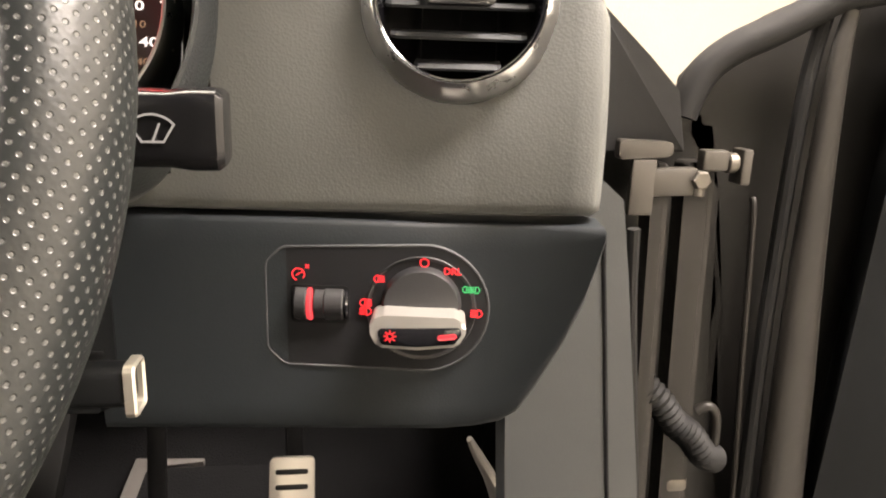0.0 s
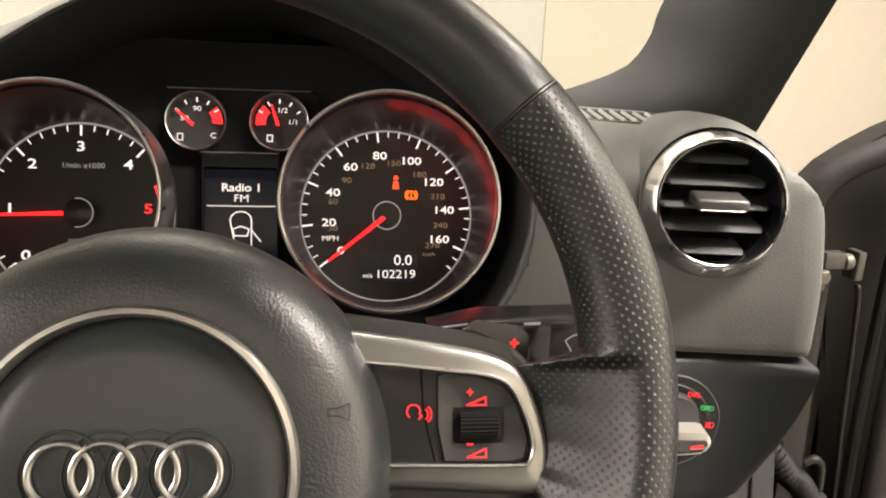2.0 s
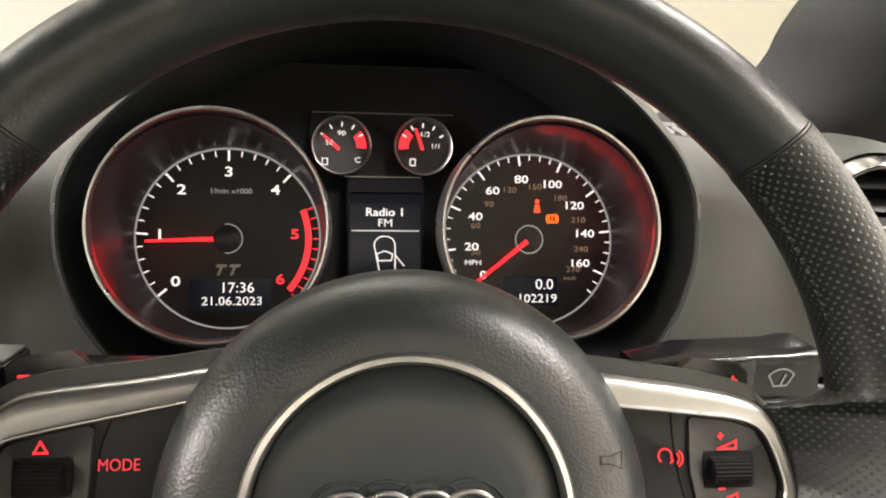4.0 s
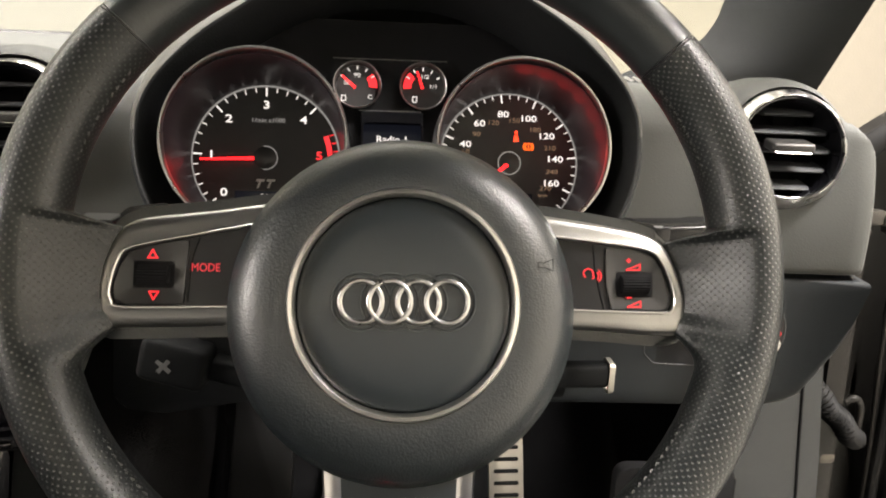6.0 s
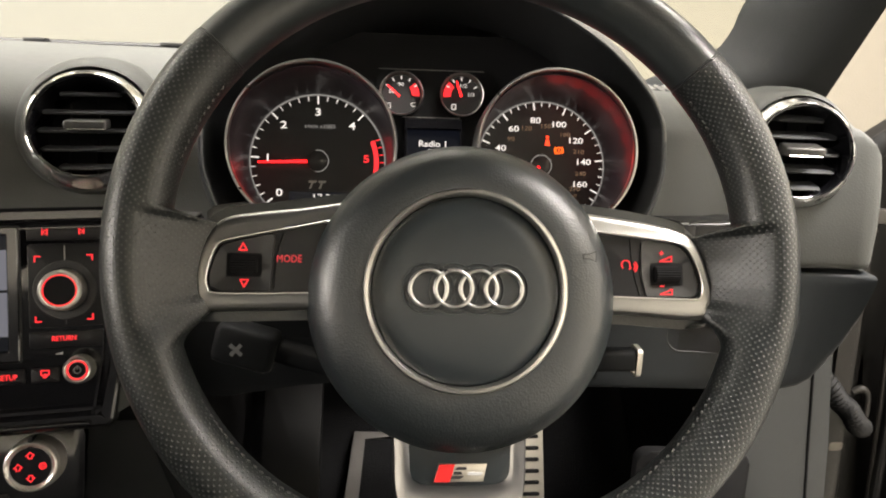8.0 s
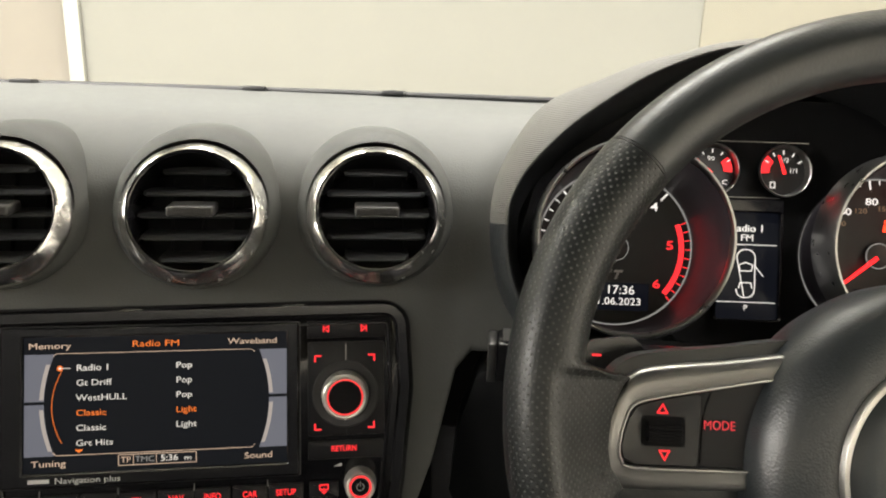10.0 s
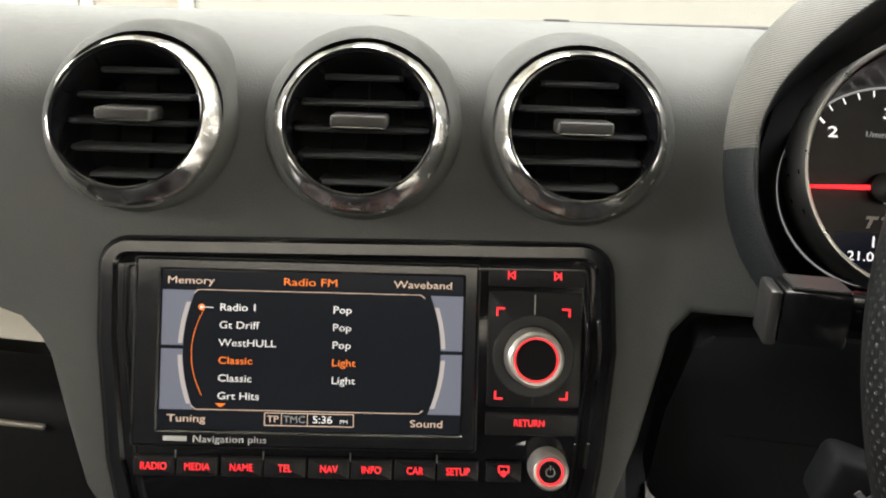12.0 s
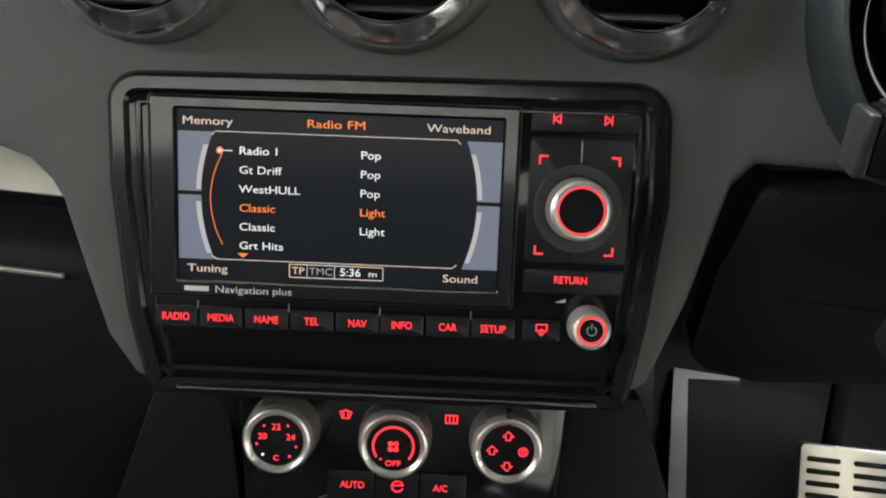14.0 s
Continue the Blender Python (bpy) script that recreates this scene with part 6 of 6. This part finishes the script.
solo("footwell_lever", sweep(smooth_line([(0.311, 0.340, 0.548), (0.317, 0.340, 0.536), (0.328, 0.340, 0.516), (0.338, 0.341, 0.492), (0.346, 0.343, 0.465)], 3), [0.004 + 0.0008 * i for i in range(13)], 10, squash=0.6), "alu", "pale metal lever beside the pedals", "lever")


def group_part(name, label):
    """A part of the car that has pieces of its own."""
    ob = new(name)
    ob.parent, ob.empty_display_size = shell, 0.02
    return tagged(ob, label)


# ---- open driver's door and its hinge pillar ----
jamb = group_part("hinge_pillar", "dark painted hinge pillar inside the open door")
part("pillar_skin", plate(rounded([(0.395, 0.20), (0.60, 0.20), (0.56, 0.50), (0.515, 0.74), (0.50, 0.80), (0.39, 0.80)], 0.01), -0.05, 0.0, 0.006), "body", jamb, at=pose(0, 0.385, 0, 90, 0, 0))
part("sail_corner", plate(rounded([(0.372, 0.895), (0.391, 0.8735), (0.4275, 0.8420), (0.4520, 0.8187), (0.462, 0.775), (0.40, 0.775), (0.36, 0.80)], 0.002), -0.03, 0.0, 0.002), "rubber", jamb, at=pose(0, 0.345, 0, 90, 0, 0))
for x0, x1, w, y in ((0.4405, 0.4580, 0.0066, 0.335), (0.4755, 0.4930, 0.0115, 0.345)):
    part("pressed_rib", plate(rounded([(x0 - w, 0.768), (x1 - w, 0.40), (x1 + w, 0.40), (x0 + w, 0.768)], 0.004), -0.02, 0.0, 0.004, 3), "sill", jamb, "grey painted pressed rib", at=pose(0, y, 0, 90, 0, 0))

hinge = group_part("door_hinge", "bolted bare metal door hinge")
part("leaf", box(0.0185, 0.006, 0.0410, (0.4261, 0.334, 0.7508), 0.0015, 2, None), "hinge", hinge)
part("arm", moved(box(0.036, 0.010, 0.021, (0, 0, 0), 0.003, 2), pose(0.4500, 0.336, 0.7548, 0, -2, 0)), "hinge", hinge)
part("lever", moved(plate(rounded([(-0.022, -0.008), (0.018, -0.005), (0.018, 0.005), (-0.022, 0.0065)], 0.003), -0.005, 0.005, 0.0015), pose(0.428, 0.336, 0.7785, 90, 0, 0)), "hinge", hinge)
part("bolt", moved(lathe([(0.0001, 0.010), (0.0060, 0.010), (0.0072, 0.0085), (0.0072, 0.0), (0.0001, 0.0)], 6), pose(0.4692, 0.337, 0.7570, 90, 0, 0)), "steel", hinge, "steel bolt")
part("bolt", moved(lathe([(0.0001, 0.012), (0.0035, 0.012), (0.0042, 0.0105), (0.0042, 0.0), (0.0001, 0.0)], 12), pose(0.4692, 0.332, 0.7455, 0, 0, 0)), "steel", hinge, "steel bolt")
part("block", box(0.0200, 0.012, 0.0150, (0.4805, 0.338, 0.7708), 0.002, 2), "hinge", hinge)
part("collar", moved(lathe([(0.0001, 0.004), (0.0068, 0.004), (0.0076, 0.003), (0.0076, -0.003), (0.0068, -0.004), (0.0001, -0.004)], 20), pose(0.4945, 0.338, 0.7690, 0, 90, 0)), "steel", hinge, "steel collar")
part("washer", box(0.0080, 0.018, 0.0262, (0.5030, 0.338, 0.7667), 0.002), "hinge", hinge)

door = group_part("car_door", "dark open car door with rubber seals and a pale inner flange")
skin = [(0.510, 0.20), (0.80, 0.20), (0.80, 0.93), (0.66, 0.915), (0.595, 0.900), (0.552, 0.880), (0.525, 0.865), (0.500, 0.848), (0.482, 0.828), (0.485, 0.785), (0.515, 0.74), (0.535, 0.50), (0.54, 0.20)]
part("edge_panel", plate(rounded(skin[1:], 0.008), -0.03, 0.0, 0.008, 3), "body", door, at=pose(0, 0.385, 0, 90, 0, 0))
part("seal", sweep(smooth_line([(0.463, 0.362, 0.800), (0.467, 0.362, 0.814), (0.478, 0.362, 0.834), (0.497, 0.360, 0.850), (0.522, 0.356, 0.863), (0.545, 0.352, 0.876), (0.568, 0.348, 0.889), (0.61, 0.342, 0.898)], 6), 0.012, 12), "rubber", door, "black rubber seal")
FLANGE_R = [(0.30, 0.022), (0.45, 0.021), (0.586, 0.0185), (0.72, 0.0135), (0.84, 0.0088), (0.88, 0.006)]
flange_line = smooth_line([(0.575, 0.345, 0.880), (0.5722, 0.346, 0.84), (0.5747, 0.346, 0.72), (0.5827, 0.346, 0.586), (0.592, 0.346, 0.45), (0.602, 0.346, 0.30)], 6)
part("inner_flange", sweep(flange_line, [lerp(FLANGE_R, q[2]) for q in flange_line], 16, squash=0.5, up=(0, -1, 0.2)), "sill", door, "pale brown painted flange")
part("flange_seal", sweep(smooth_line([(0.566, 0.358, 0.885), (0.560, 0.358, 0.85), (0.557, 0.358, 0.80), (0.556, 0.358, 0.72), (0.558, 0.358, 0.60), (0.564, 0.358, 0.47), (0.57, 0.358, 0.30)], 6), 0.006, 10, up=(0, -1, 0.2)), "rubber", door)
part("edge_pressing", sweep(smooth_line([(0.5335, 0.366, 0.738), (0.5345, 0.362, 0.72), (0.5445, 0.362, 0.60), (0.554, 0.362, 0.50), (0.562, 0.362, 0.40)], 6), 0.0026, 10, up=(0, -1, 0.2)), "sill", door)
part("trim_panel", plate(rounded([(0.0, 0.20), (0.95, 0.20), (0.95, 0.90), (0.040, 0.90), (0.018, 0.865)], 0.02), -0.06, 0.0, 0.012, 3), "column", door, "black inner door trim", at=pose(0.612, 0.345, 0, 90, 0, -28))
part("top_cap", box(0.18, 0.05, 0.03, (0.71, 0.345, 0.905), 0.01, 3), "column", door)

gaiter = group_part("cable_gaiter", "black ribbed rubber cable gaiter between door and pillar")
path = smooth_line([(0.452, 0.348, 0.588), (0.466, 0.343, 0.574), (0.480, 0.342, 0.556), (0.496, 0.342, 0.543), (0.511, 0.345, 0.524), (0.528, 0.356, 0.512)], 8)
part("sleeve", sweep(path, [0.0105 + 0.0022 * (i % 2) for i in range(len(path))], 14), "rubber", gaiter)
part("plug", sweep(smooth_line([(0.503, 0.35, 0.561), (0.512, 0.348, 0.566), (0.519, 0.347, 0.558), (0.521, 0.347, 0.538), (0.521, 0.347, 0.512)], 4), 0.0042, 12), "sill", gaiter, "pale plug")
part("end_clip", box(0.02, 0.012, 0.014, (0.492, 0.35, 0.494), 0.004), "steel", gaiter, "small metal clip")
